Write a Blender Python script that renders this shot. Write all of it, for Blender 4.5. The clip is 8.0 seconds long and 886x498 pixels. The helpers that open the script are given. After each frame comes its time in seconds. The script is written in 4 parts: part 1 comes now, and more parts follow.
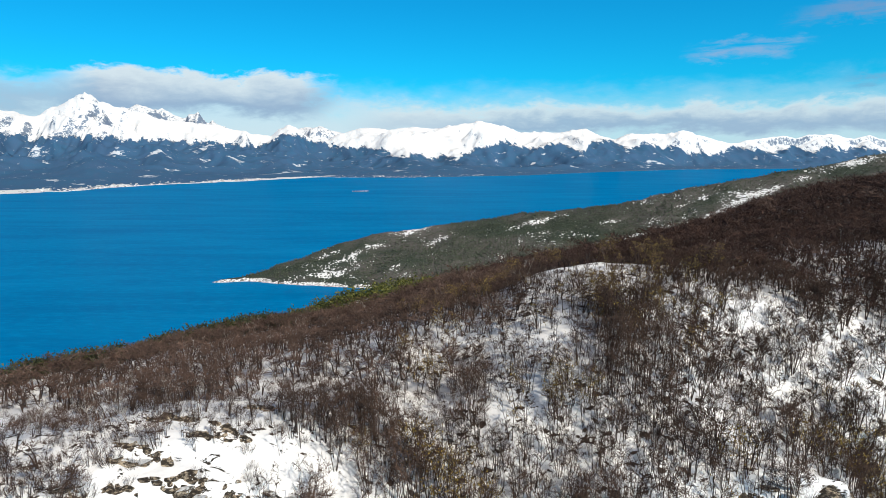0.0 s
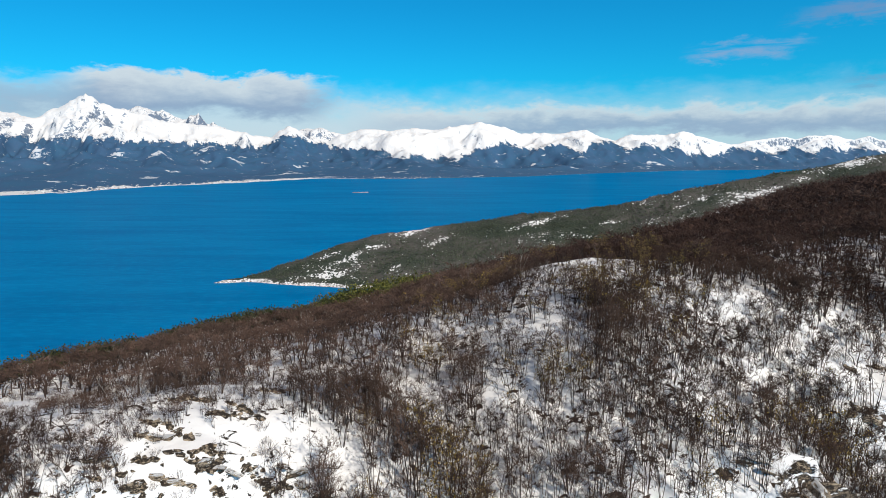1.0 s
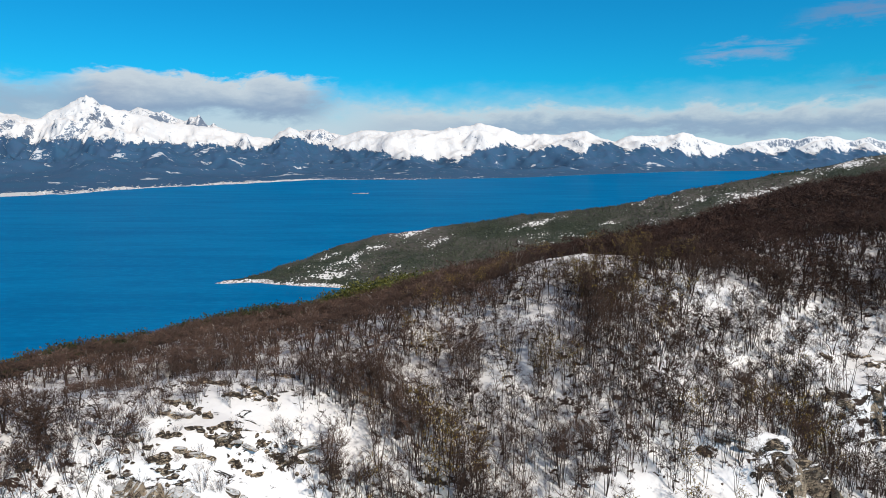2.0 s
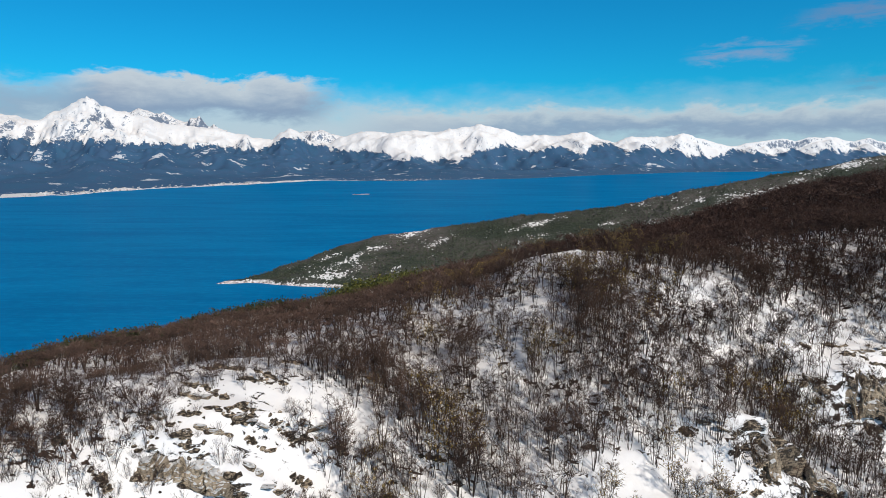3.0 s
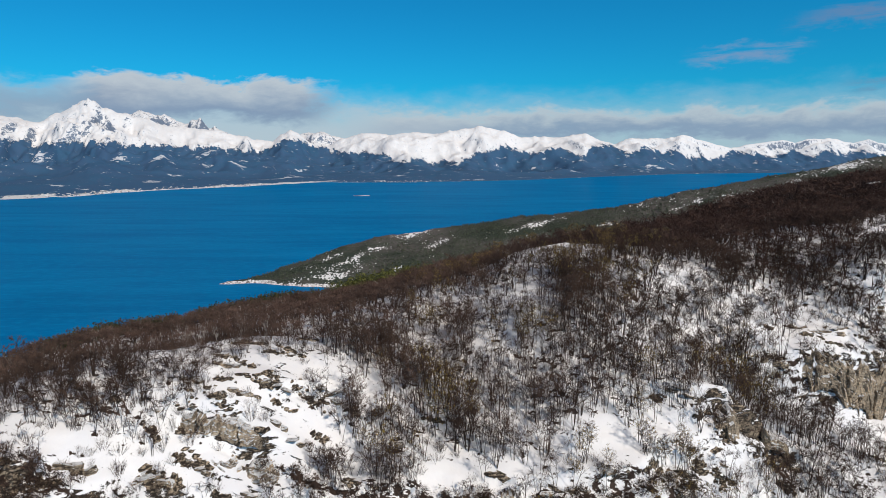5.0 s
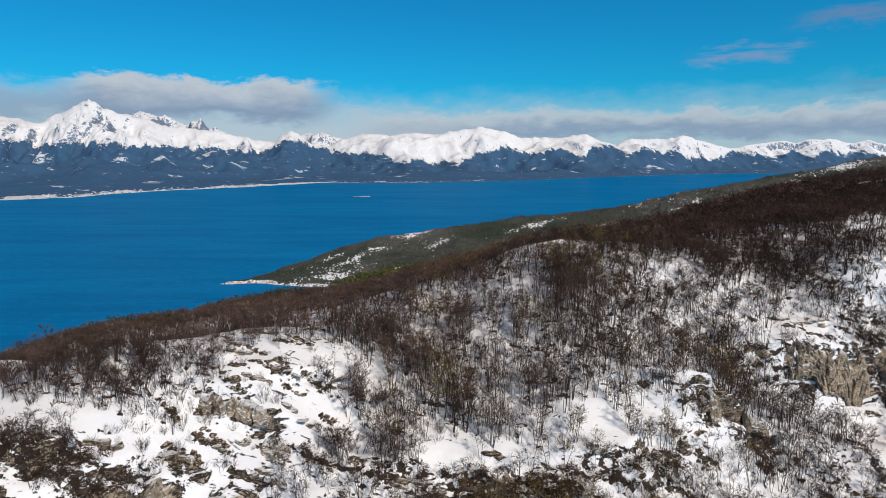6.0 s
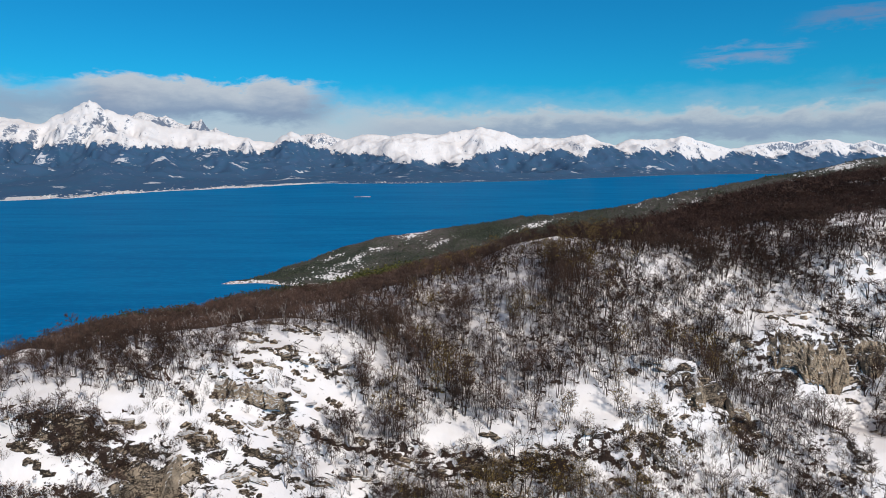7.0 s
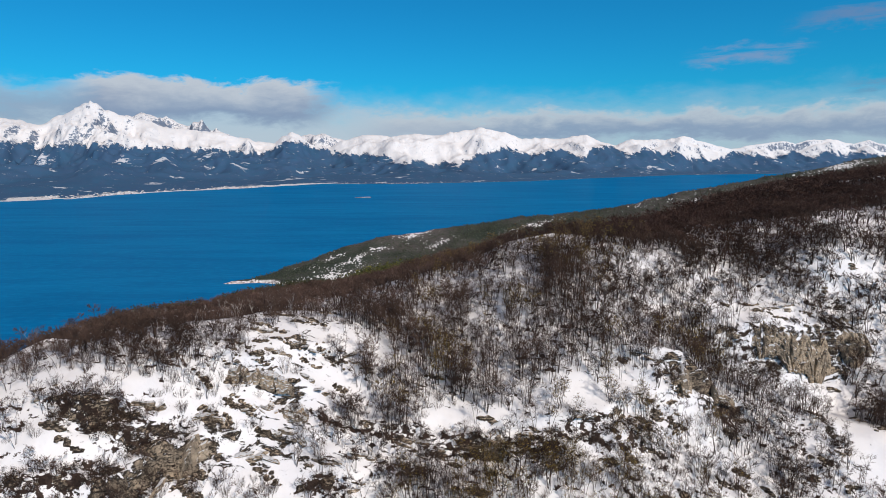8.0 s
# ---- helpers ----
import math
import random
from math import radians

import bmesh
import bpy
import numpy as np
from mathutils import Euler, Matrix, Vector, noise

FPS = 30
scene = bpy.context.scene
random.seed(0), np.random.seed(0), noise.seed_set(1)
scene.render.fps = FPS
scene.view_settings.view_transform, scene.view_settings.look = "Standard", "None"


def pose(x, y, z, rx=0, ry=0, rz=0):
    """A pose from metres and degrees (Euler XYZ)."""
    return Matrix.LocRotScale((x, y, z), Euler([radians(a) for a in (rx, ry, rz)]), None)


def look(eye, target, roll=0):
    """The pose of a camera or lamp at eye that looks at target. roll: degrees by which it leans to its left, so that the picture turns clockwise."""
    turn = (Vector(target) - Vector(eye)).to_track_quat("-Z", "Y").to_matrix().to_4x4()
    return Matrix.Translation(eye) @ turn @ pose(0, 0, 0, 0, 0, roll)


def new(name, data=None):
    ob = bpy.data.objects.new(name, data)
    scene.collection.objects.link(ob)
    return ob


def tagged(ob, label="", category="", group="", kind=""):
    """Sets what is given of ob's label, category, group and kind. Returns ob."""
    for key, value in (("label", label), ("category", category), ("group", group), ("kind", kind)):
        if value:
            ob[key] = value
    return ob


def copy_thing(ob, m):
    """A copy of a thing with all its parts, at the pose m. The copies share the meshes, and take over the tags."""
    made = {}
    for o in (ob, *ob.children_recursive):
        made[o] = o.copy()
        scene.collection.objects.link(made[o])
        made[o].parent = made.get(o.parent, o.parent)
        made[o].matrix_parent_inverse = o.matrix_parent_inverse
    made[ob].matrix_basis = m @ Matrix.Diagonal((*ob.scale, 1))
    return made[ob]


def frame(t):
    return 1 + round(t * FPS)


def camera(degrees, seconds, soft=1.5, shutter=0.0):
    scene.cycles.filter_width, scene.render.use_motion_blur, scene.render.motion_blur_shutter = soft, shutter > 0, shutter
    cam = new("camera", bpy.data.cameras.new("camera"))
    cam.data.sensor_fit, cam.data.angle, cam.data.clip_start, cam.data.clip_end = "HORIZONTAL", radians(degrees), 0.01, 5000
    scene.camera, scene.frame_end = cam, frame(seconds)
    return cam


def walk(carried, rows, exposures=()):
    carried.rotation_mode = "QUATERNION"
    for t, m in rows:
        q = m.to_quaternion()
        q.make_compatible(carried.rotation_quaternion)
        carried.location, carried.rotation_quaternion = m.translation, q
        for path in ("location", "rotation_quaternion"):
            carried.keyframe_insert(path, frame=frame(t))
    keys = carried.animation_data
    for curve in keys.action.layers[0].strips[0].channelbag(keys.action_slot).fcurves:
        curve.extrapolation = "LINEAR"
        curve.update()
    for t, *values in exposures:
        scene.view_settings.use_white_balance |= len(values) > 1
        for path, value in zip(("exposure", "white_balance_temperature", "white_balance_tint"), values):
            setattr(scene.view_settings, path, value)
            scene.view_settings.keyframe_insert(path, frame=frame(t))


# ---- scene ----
cam = camera(75.0, 8.0, 0.5)
PATH = [
    # seconds, x, y, z, yaw, pitch, lean
    (0.0, 0.000, 0.000, 129.775, 0.000, -9.719, 0.000),
    (0.5, 0.045, -1.425, 129.747, 0.017, -9.659, 0.023),
    (1.0, 0.085, -2.864, 129.721, 0.031, -9.602, 0.042),
    (1.5, 0.120, -4.315, 129.696, 0.043, -9.547, 0.058),
    (2.0, 0.152, -5.777, 129.672, 0.053, -9.495, 0.070),
    (2.5, 0.180, -7.251, 129.649, 0.062, -9.445, 0.080),
    (3.0, 0.206, -8.736, 129.628, 0.070, -9.398, 0.089),
    (3.5, 0.230, -10.230, 129.607, 0.077, -9.354, 0.097),
    (4.0, 0.252, -11.733, 129.587, 0.085, -9.312, 0.104),
    (4.5, 0.275, -13.244, 129.568, 0.093, -9.273, 0.112),
    (5.0, 0.298, -14.763, 129.549, 0.103, -9.237, 0.120),
    (5.5, 0.322, -16.289, 129.531, 0.114, -9.204, 0.130),
    (6.0, 0.347, -17.820, 129.513, 0.127, -9.174, 0.142),
    (6.5, 0.375, -19.357, 129.495, 0.142, -9.147, 0.157),
    (7.0, 0.407, -20.899, 129.478, 0.160, -9.123, 0.175),
    (7.5, 0.442, -22.444, 129.460, 0.182, -9.102, 0.197),
    (8.0, 0.481, -23.993, 129.442, 0.207, -9.084, 0.224),
]
walk(cam, [(t, pose(x, y, z, 90 + pitch, 0, yaw) @ pose(0, 0, 0, 0, 0, -lean)) for t, x, y, z, yaw, pitch, lean in PATH],
     ((0.0, 0.02, 6500, 2.0), (0.5, -0.06, 6500, 3.0), (1.0, -0.13, 6500, 4.0), (1.5, -0.19, 6500, 5.0), (3.0, -0.34, 6500, 6.0), (4.0, -0.43, 6500, 6.5), (6.0, -0.48, 6500, 8.0), (8.0, -0.45, 6500, 10.5)))

# ---- light ----
SUN_AZ, SUN_EL = 142.0, 36.0      # degrees clockwise from the view's forward axis, degrees up
world = bpy.data.worlds.new("sky")
scene.world = world
world.use_nodes = True


class Nodes:
    """Short hand for building a node tree."""

    def __init__(self, tree):
        self.tree = tree

    def add(self, kind, **values):
        n = self.tree.nodes.new(kind)
        for key, value in values.items():
            setattr(n, key, value)
        return n

    def link(self, a, b):
        self.tree.links.new(a, b)

    def put(self, socket, value):
        if hasattr(value, "is_output"):
            self.link(value, socket)
        else:
            socket.default_value = value

    def math(self, op, a, b=0.0, c=0.0):
        n = self.add("ShaderNodeMath", operation=op)
        self.put(n.inputs[0], a), self.put(n.inputs[1], b), self.put(n.inputs[2], c)
        return n.outputs[0]

    def mix(self, fac, a, b, blend="MIX"):
        n = self.add("ShaderNodeMix", data_type="RGBA", blend_type=blend)
        self.put(n.inputs[0], fac)
        for socket, v in ((n.inputs[6], a), (n.inputs[7], b)):
            self.put(socket, v if hasattr(v, "is_output") else (*v, 1.0))
        return n.outputs[2]

    def noise(self, vector, scale, detail=4.0, rough=0.55, stretch=None, distort=0.0):
        n = self.add("ShaderNodeTexNoise")
        n.inputs["Scale"].default_value, n.inputs["Detail"].default_value = scale, detail
        n.inputs["Roughness"].default_value, n.inputs["Distortion"].default_value = rough, distort
        if stretch:
            m = self.add("ShaderNodeMapping")
            m.inputs["Scale"].default_value = stretch
            self.link(vector, m.inputs[0])
            vector = m.outputs[0]
        self.link(vector, n.inputs["Vector"])
        return n.outputs["Fac"]

    def step(self, value, lo, hi, to_lo=0.0, to_hi=1.0):
        n = self.add("ShaderNodeMapRange", interpolation_type="SMOOTHSTEP")
        self.put(n.inputs[0], value)
        for k, v in zip((1, 2, 3, 4), (lo, hi, to_lo, to_hi)):
            n.inputs[k].default_value = v
        return n.outputs[0]


def build_sky():
    n = Nodes(world.node_tree)
    out = world.node_tree.nodes["World Output"]
    back = world.node_tree.nodes["Background"]
    sky = n.add("ShaderNodeTexSky", sky_type="NISHITA", sun_disc=False)
    sky.sun_elevation, sky.sun_rotation = radians(SUN_EL), radians(SUN_AZ)
    sky.altitude, sky.air_density, sky.dust_density, sky.ozone_density = 100, 1.0, 0.3, 3.0
    where = n.add("ShaderNodeTexCoord").outputs["Generated"]
    xyz = n.add("ShaderNodeSeparateXYZ")
    n.link(where, xyz.inputs[0])
    run = n.math("SQRT", n.math("ADD", n.math("POWER", xyz.outputs[0], 2.0), n.math("POWER", xyz.outputs[1], 2.0)))
    rise = n.math("DIVIDE", xyz.outputs[2], n.math("MAXIMUM", run, 0.02))
    turn = n.math("ARCTAN2", xyz.outputs[0], xyz.outputs[1])
    # cold and clear low down; overhead, out of view, tinted to correct the fill light
    tone = n.mix(1.0, sky.outputs[0], n.mix(n.step(rise, 0.30, 0.80), SKY_TONE, (1.15, 0.96, 1.05)), "MULTIPLY")
    # a little brighter towards the sun
    tone = n.mix(n.step(turn, -0.7, 0.7), tone, n.mix(1.0, tone, (1.16, 1.16, 1.14), "MULTIPLY"))
    # unseen thin veil added overhead, only to warm the fill light
    tone = n.mix(n.step(rise, 0.35, 0.9, 0.0, 0.7), tone, (2.55, 2.1, 2.05))
    flat = n.add("ShaderNodeCombineXYZ")
    n.put(flat.inputs[0], turn), n.put(flat.inputs[1], rise)
    uv = flat.outputs[0]
    puff = n.noise(uv, 7.0, 7.0, 0.6, (1.0, 2.6, 1.0), 0.4)
    fine = n.noise(uv, 26.0, 6.0, 0.62, (1.0, 2.2, 1.0), 0.3)
    wisp = n.noise(uv, 7.0, 6.0, 0.60, (1.0, 8.0, 1.0), 0.3)
    edge = n.math("ADD", n.math("MULTIPLY", n.math("SUBTRACT", puff, 0.5), 0.075), n.math("MULTIPLY", n.math("SUBTRACT", fine, 0.5), 0.035))

    def bank(left, right, low, high, soft_x, soft_low, soft_high):
        """A bank of cloud between two bearings (radians) and two rises, with ragged edges."""
        up, across = n.math("ADD", rise, edge), n.math("ADD", turn, n.math("MULTIPLY", edge, 1.5))
        a = n.math("MULTIPLY", n.step(across, left - soft_x, left + soft_x), n.step(across, right - soft_x, right + soft_x, 1.0, 0.0))
        b = n.math("MULTIPLY", n.step(up, low - soft_low, low + soft_low), n.step(up, high - soft_high, high + soft_high, 1.0, 0.0))
        return n.math("MULTIPLY", a, b)

    # pale veil over the range, thinning upwards
    veil = n.step(n.math("ADD", rise, n.math("MULTIPLY", edge, 0.9)), 0.03, 0.12, 1.0, 0.0)
    tone = n.mix(n.math("MULTIPLY", veil, n.math("ADD", 0.58, n.math("MULTIPLY", puff, 0.42))), tone, (7.3, 8.4, 9.9))
    # low cloud bank all along, grey below and white above
    lit = n.step(n.math("ADD", n.math("SUBTRACT", rise, 0.050), n.math("MULTIPLY", edge, 0.8)), -0.012, 0.018)
    low = n.mix(lit, (3.5, 4.9, 7.1), (8.0, 8.8, 9.6))
    tone = n.mix(n.math("MULTIPLY", bank(-0.12, 1.6, 0.028, 0.067, 0.05, 0.012, 0.010), 0.85), tone, low)
    tone = n.mix(n.math("MULTIPLY", bank(-1.6, 0.05, 0.02, 0.075, 0.1, 0.012, 0.016), 0.55), tone, (7.5, 8.5, 9.6))
    # the large cloud over the high peak
    lit = n.step(n.math("ADD", n.math("SUBTRACT", rise, 0.094), n.math("MULTIPLY", edge, 0.9)), -0.028, 0.026)
    big = n.mix(lit, (3.5, 4.8, 7.0), (8.3, 8.9, 9.7))
    tone = n.mix(n.math("MULTIPLY", bank(-1.5, -0.45, 0.056, 0.100, 0.06, 0.014, 0.014), 0.62), tone, big)
    tone = n.mix(n.math("MULTIPLY", bank(-0.56, -0.205, 0.058, 0.118, 0.035, 0.014, 0.007), 0.94), tone, big)
    # torn wisps higher up
    thin = n.step(wisp, 0.38, 0.56)
    for left, right, at, half, shade in ((0.40, 0.535, 0.149, 0.006, (4.3, 4.9, 7.4)), (0.54, 0.75, 0.186, 0.010, (2.6, 3.6, 6.2)), (0.60, 0.80, 0.093, 0.009, (2.2, 4.2, 6.8))):
        m = n.math("MULTIPLY", bank(left, right, at - half, at + half, 0.03, 0.008, 0.008), thin)
        tone = n.mix(n.math("MULTIPLY", m, 0.6), tone, shade)
    n.link(tone, back.inputs[0])
    back.inputs[1].default_value = 0.09
    n.link(back.outputs[0], out.inputs[0])


SKY_TONE = (0.07, 0.98, 1.42)
build_sky()
sun_data = bpy.data.lights.new("sun", "SUN")
sun_data.energy, sun_data.angle, sun_data.color = 4.55, radians(0.53), (1.0, 0.88, 0.775)
sun = new("sun", sun_data)
sun.matrix_world = look((400 * math.sin(radians(SUN_AZ)) * math.cos(radians(SUN_EL)), 400 * math.cos(radians(SUN_AZ)) * math.cos(radians(SUN_EL)), 400 * math.sin(radians(SUN_EL))), (0, 0, 0))


# ---- materials ----
def material(name, rough=0.8, specular=0.3):
    m = bpy.data.materials.new(name)
    m.use_nodes = True
    n = Nodes(m.node_tree)
    b = m.node_tree.nodes["Principled BSDF"]
    b.inputs["Roughness"].default_value, b.inputs["Specular IOR Level"].default_value = rough, specular
    return m, n, b


def relief(n, b, height, strength, distance):
    bump = n.add("ShaderNodeBump")
    bump.inputs["Strength"].default_value, bump.inputs["Distance"].default_value = strength, distance
    n.link(height, bump.inputs["Height"])
    n.link(bump.outputs[0], b.inputs["Normal"])


def place(n):
    return n.add("ShaderNodeNewGeometry").outputs["Position"]


def attribute(n, name):
    return n.add("ShaderNodeAttribute", attribute_name=name).outputs["Fac"]


def rock_colour(n, at, moss=0.525, bedded=0.75):
    """Tan-grey bedrock: broad tone, dark lichen and moss, and wandering cracks. Returns the colour and a height."""
    a = n.noise(at, 0.6, 4.0, 0.6)
    c = n.noise(at, 4.2, 8.0, 0.72, (0.8, 0.8, 1.8))
    bed = n.noise(at, 1.5, 6.0, 0.62, (0.45, 0.45, 4.5), 0.6)
    line = n.math("ABSOLUTE", n.math("SUBTRACT", n.noise(at, 1.1, 6.0, 0.6, (1.2, 1.2, 0.6), 1.2), 0.5))
    crack = n.step(line, 0.0, 0.03, 0.3, 1.0)
    colour = n.mix(n.step(a, 0.38, 0.62), (0.32, 0.265, 0.20), (0.62, 0.505, 0.37))
    colour = n.mix(n.step(c, moss, moss + 0.06, 0.0, 0.93), colour, (0.024, 0.019, 0.016))
    colour = n.mix(n.step(bed, 0.53, 0.60, 0.0, bedded), colour, (0.055, 0.043, 0.036))
    colour = n.mix(crack, (0.04, 0.034, 0.028), colour)
    return colour, n.math("ADD", n.math("MULTIPLY", crack, 0.5), n.math("SUBTRACT", c, bed))


def snowy_ground():
    """Snow over rock and litter, which also holds painted shade under the wood; the attributes say how bare each place
    is.
    """
    m, n, b = material("snowy_ground", 0.75, 0.25)
    at = place(n)
    rock, crack = rock_colour(n, at)
    big, mid, small = n.noise(at, 0.25, 4.0), n.noise(at, 1.3, 5.0, 0.6), n.noise(at, 6.0, 4.0, 0.6)
    snow = n.mix(n.step(big, 0.35, 0.65), (0.85, 0.86, 0.89), (0.92, 0.92, 0.925))
    litter = n.mix(small, (0.020, 0.013, 0.010), (0.068, 0.044, 0.034))
    patch = n.math("MULTIPLY", n.math("SUBTRACT", n.noise(at, 0.62, 12.0, 0.72, (0.8, 1.7, 1.9), 0.7), 0.5), 2.8)
    worn = n.math("ADD", attribute(n, "bare"), patch)
    bare = n.step(worn, 0.49, 0.52)
    rock = n.mix(n.step(n.math("ADD", worn, n.math("MULTIPLY", n.math("SUBTRACT", small, 0.5), 0.5)), 0.60, 0.78), (0.045, 0.037, 0.031), rock)
    fleck = n.math("MULTIPLY", n.math("SUBTRACT", n.noise(at, 1.4, 6.0, 0.60, (0.9, 1.3, 1.0), 0.3), 0.5), 2.2)
    lit = n.step(n.math("ADD", attribute(n, "litter"), fleck), 0.48, 0.54)
    colour = n.mix(lit, n.mix(bare, snow, rock), litter)
    n.link(colour, b.inputs["Base Color"])
    relief(n, b, n.math("ADD", n.math("MULTIPLY", crack, bare), n.math("ADD", n.math("MULTIPLY", mid, 0.3), n.math("MULTIPLY", bare, 0.25))), 0.8, 0.4)
    return m


def headland_ground():
    m, n, b = material("headland_ground", 0.85, 0.2)
    at = place(n)
    big, mid, small = n.noise(at, 0.018, 5.0, 0.6, (0.6, 1.6, 1.0)), n.noise(at, 0.09, 6.0, 0.7), n.noise(at, 0.45, 4.0, 0.6)
    wood = n.mix(n.step(big, 0.4, 0.6), (0.044, 0.056, 0.046), (0.098, 0.092, 0.088))
    wood = n.mix(n.step(small, 0.45, 0.7), wood, (0.03, 0.045, 0.022))
    bare = attribute(n, "clear")
    wear = n.math("ADD", n.math("MULTIPLY", n.math("SUBTRACT", mid, 0.5), 1.8), n.math("MULTIPLY", n.math("SUBTRACT", small, 0.5), 2.6))
    colour = n.mix(n.step(n.math("ADD", bare, wear), 0.50, 0.62), wood, (0.76, 0.77, 0.78))
    shore = attribute(n, "shore")
    rock = n.mix(n.step(small, 0.35, 0.6), (0.16, 0.14, 0.12), (0.86, 0.86, 0.87))
    colour = n.mix(n.step(n.math("ADD", shore, n.math("MULTIPLY", wear, 0.4)), 0.4, 0.55), colour, rock)
    n.link(colour, b.inputs["Base Color"])
    relief(n, b, small, 0.6, 1.5)
    return m


def hazed_mountain_ground():
    m, n, b = material("hazed_mountain_ground", 0.85, 0.15)
    at = place(n)
    xyz = n.add("ShaderNodeSeparateXYZ")
    n.link(at, xyz.inputs[0])
    big, mid, small = n.noise(at, 0.004, 5.0, 0.6), n.noise(at, 0.012, 7.0, 0.66, (1.0, 0.6, 1.2), 0.9), n.noise(at, 0.05, 7.0, 0.7, (1.0, 0.6, 1.2), 0.6)
    # blue of the wooded slopes: distance haze put into the base colour
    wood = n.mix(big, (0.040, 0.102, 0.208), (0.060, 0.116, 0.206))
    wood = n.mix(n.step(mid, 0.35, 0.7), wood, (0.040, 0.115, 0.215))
    # clearings and bogs under snow on the low ground
    gap = n.noise(at, 0.016, 6.0, 0.66, (0.6, 1.0, 1.6), 0.4)
    open_ground = n.step(n.math("ADD", n.math("MULTIPLY", attribute(n, "meadow"), 0.62), n.math("MULTIPLY", n.math("SUBTRACT", n.noise(at, 0.022, 8.0, 0.72, (0.8, 1.0, 2.4), 0.5), 0.5), 3.2)), 0.44, 0.52)
    low = n.math("MULTIPLY", n.math("MAXIMUM", n.step(gap, 0.63, 0.66), open_ground), 0.85)
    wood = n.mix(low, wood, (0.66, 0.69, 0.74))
    snow = n.mix(n.step(small, 0.3, 0.7), (0.78, 0.80, 0.83), (0.86, 0.86, 0.87))
    steep = attribute(n, "crag")
    streak = n.noise(at, 0.045, 8.0, 0.75, (1.3, 0.55, 0.9), 0.9)
    cliff = n.step(n.math("ADD", n.math("MULTIPLY", steep, 0.55), n.math("ADD", n.math("MULTIPLY", n.math("SUBTRACT", streak, 0.5), 2.5), n.math("MULTIPLY", n.math("SUBTRACT", small, 0.5), 0.8))), 0.41, 0.56)
    # crag rock carries the same painted blue haze
    snow = n.mix(cliff, snow, (0.17, 0.22, 0.30))
    coast = n.step(n.math("ADD", attribute(n, "coast"), n.math("MULTIPLY", n.math("SUBTRACT", small, 0.5), 1.6)), 0.55, 0.75)
    wood = n.mix(coast, wood, (0.70, 0.70, 0.70))
    # tongues of snow run aslant down the gullies
    slant = n.add("ShaderNodeCombineXYZ")
    n.put(slant.inputs[0], n.math("ADD", xyz.outputs[0], n.math("MULTIPLY", xyz.outputs[1], 0.45))), n.put(slant.inputs[1], xyz.outputs[1]), n.put(slant.inputs[2], xyz.outputs[2])
    tongue = n.noise(slant.outputs[0], 0.022, 6.0, 0.62, (1.0, 0.14, 0.2), 0.25)
    line = n.math("ADD", attribute(n, "snowline"), n.math("ADD", n.math("MULTIPLY", n.math("SUBTRACT", tongue, 0.5), 1.9), n.math("MULTIPLY", n.math("SUBTRACT", small, 0.5), 1.2)))
    snowy = n.step(line, 0.46, 0.56)
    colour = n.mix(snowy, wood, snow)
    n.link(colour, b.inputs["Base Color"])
    relief(n, b, n.math("MULTIPLY", n.math("ADD", mid, n.math("MULTIPLY", small, 0.35)), n.math("ADD", n.math("MULTIPLY", snowy, 0.75), 0.25)), 0.7, 16.0)
    return m


def sea_water():
    """Deep blue water, its ripple and streak sheen put into the colour; small waves mirror only part of the sky."""
    m, n, b = material("sea_water", 0.5, 0.0)
    at = place(n)
    wide, fine = n.noise(at, 0.003, 6.0, 0.65, (0.5, 1.6, 1.0)), n.noise(at, 0.16, 5.0, 0.65, (0.5, 1.2, 1.0))
    colour = n.mix(n.step(wide, 0.3, 0.7), (0.002, 0.150, 0.385), (0.003, 0.190, 0.455))
    # lighter ripple lines and wind streaks: sky sheen painted as colour
    colour = n.mix(n.step(fine, 0.42, 0.68, 0.0, 0.45), colour, (0.004, 0.240, 0.54))
    gust = n.noise(at, 0.012, 6.0, 0.66, (0.35, 2.2, 1.0), 0.4)
    colour = n.mix(n.step(gust, 0.50, 0.62, 0.0, 0.35), colour, (0.002, 0.115, 0.31))
    colour = n.mix(n.step(gust, 0.46, 0.36, 0.0, 0.22), colour, (0.010, 0.255, 0.54))
    n.link(colour, b.inputs["Base Color"])
    gloss = n.add("ShaderNodeBsdfGlossy")
    gloss.inputs["Roughness"].default_value = 0.22
    wave = n.math("ADD", n.noise(at, 0.22, 4.0, 0.6, (0.6, 1.5, 1.0)), n.math("MULTIPLY", n.noise(at, 0.03, 4.0, 0.6, (0.5, 1.6, 1.0)), 2.0))
    relief(n, b, wave, 0.35, 1.0)
    n.link(b.inputs["Normal"].links[0].from_socket, gloss.inputs["Normal"])
    both = n.add("ShaderNodeMixShader")
    both.inputs[0].default_value = 0.05
    n.link(b.outputs[0], both.inputs[1]), n.link(gloss.outputs[0], both.inputs[2])
    n.link(both.outputs[0], m.node_tree.nodes["Material Output"].inputs["Surface"])
    return m


def bark(name, dark, light, rough=0.85):
    m, n, b = material(name, rough, 0.2)
    at = place(n)
    info = n.add("ShaderNodeNewGeometry").outputs["Random Per Island"]
    colour = n.mix(n.noise(at, 3.0, 3.0), dark, light)
    colour = n.mix(n.step(n.noise(at, 0.45, 3.0, 0.6), 0.50, 0.66, 0.0, 0.8), colour, tuple(1.5 * l for l in light))
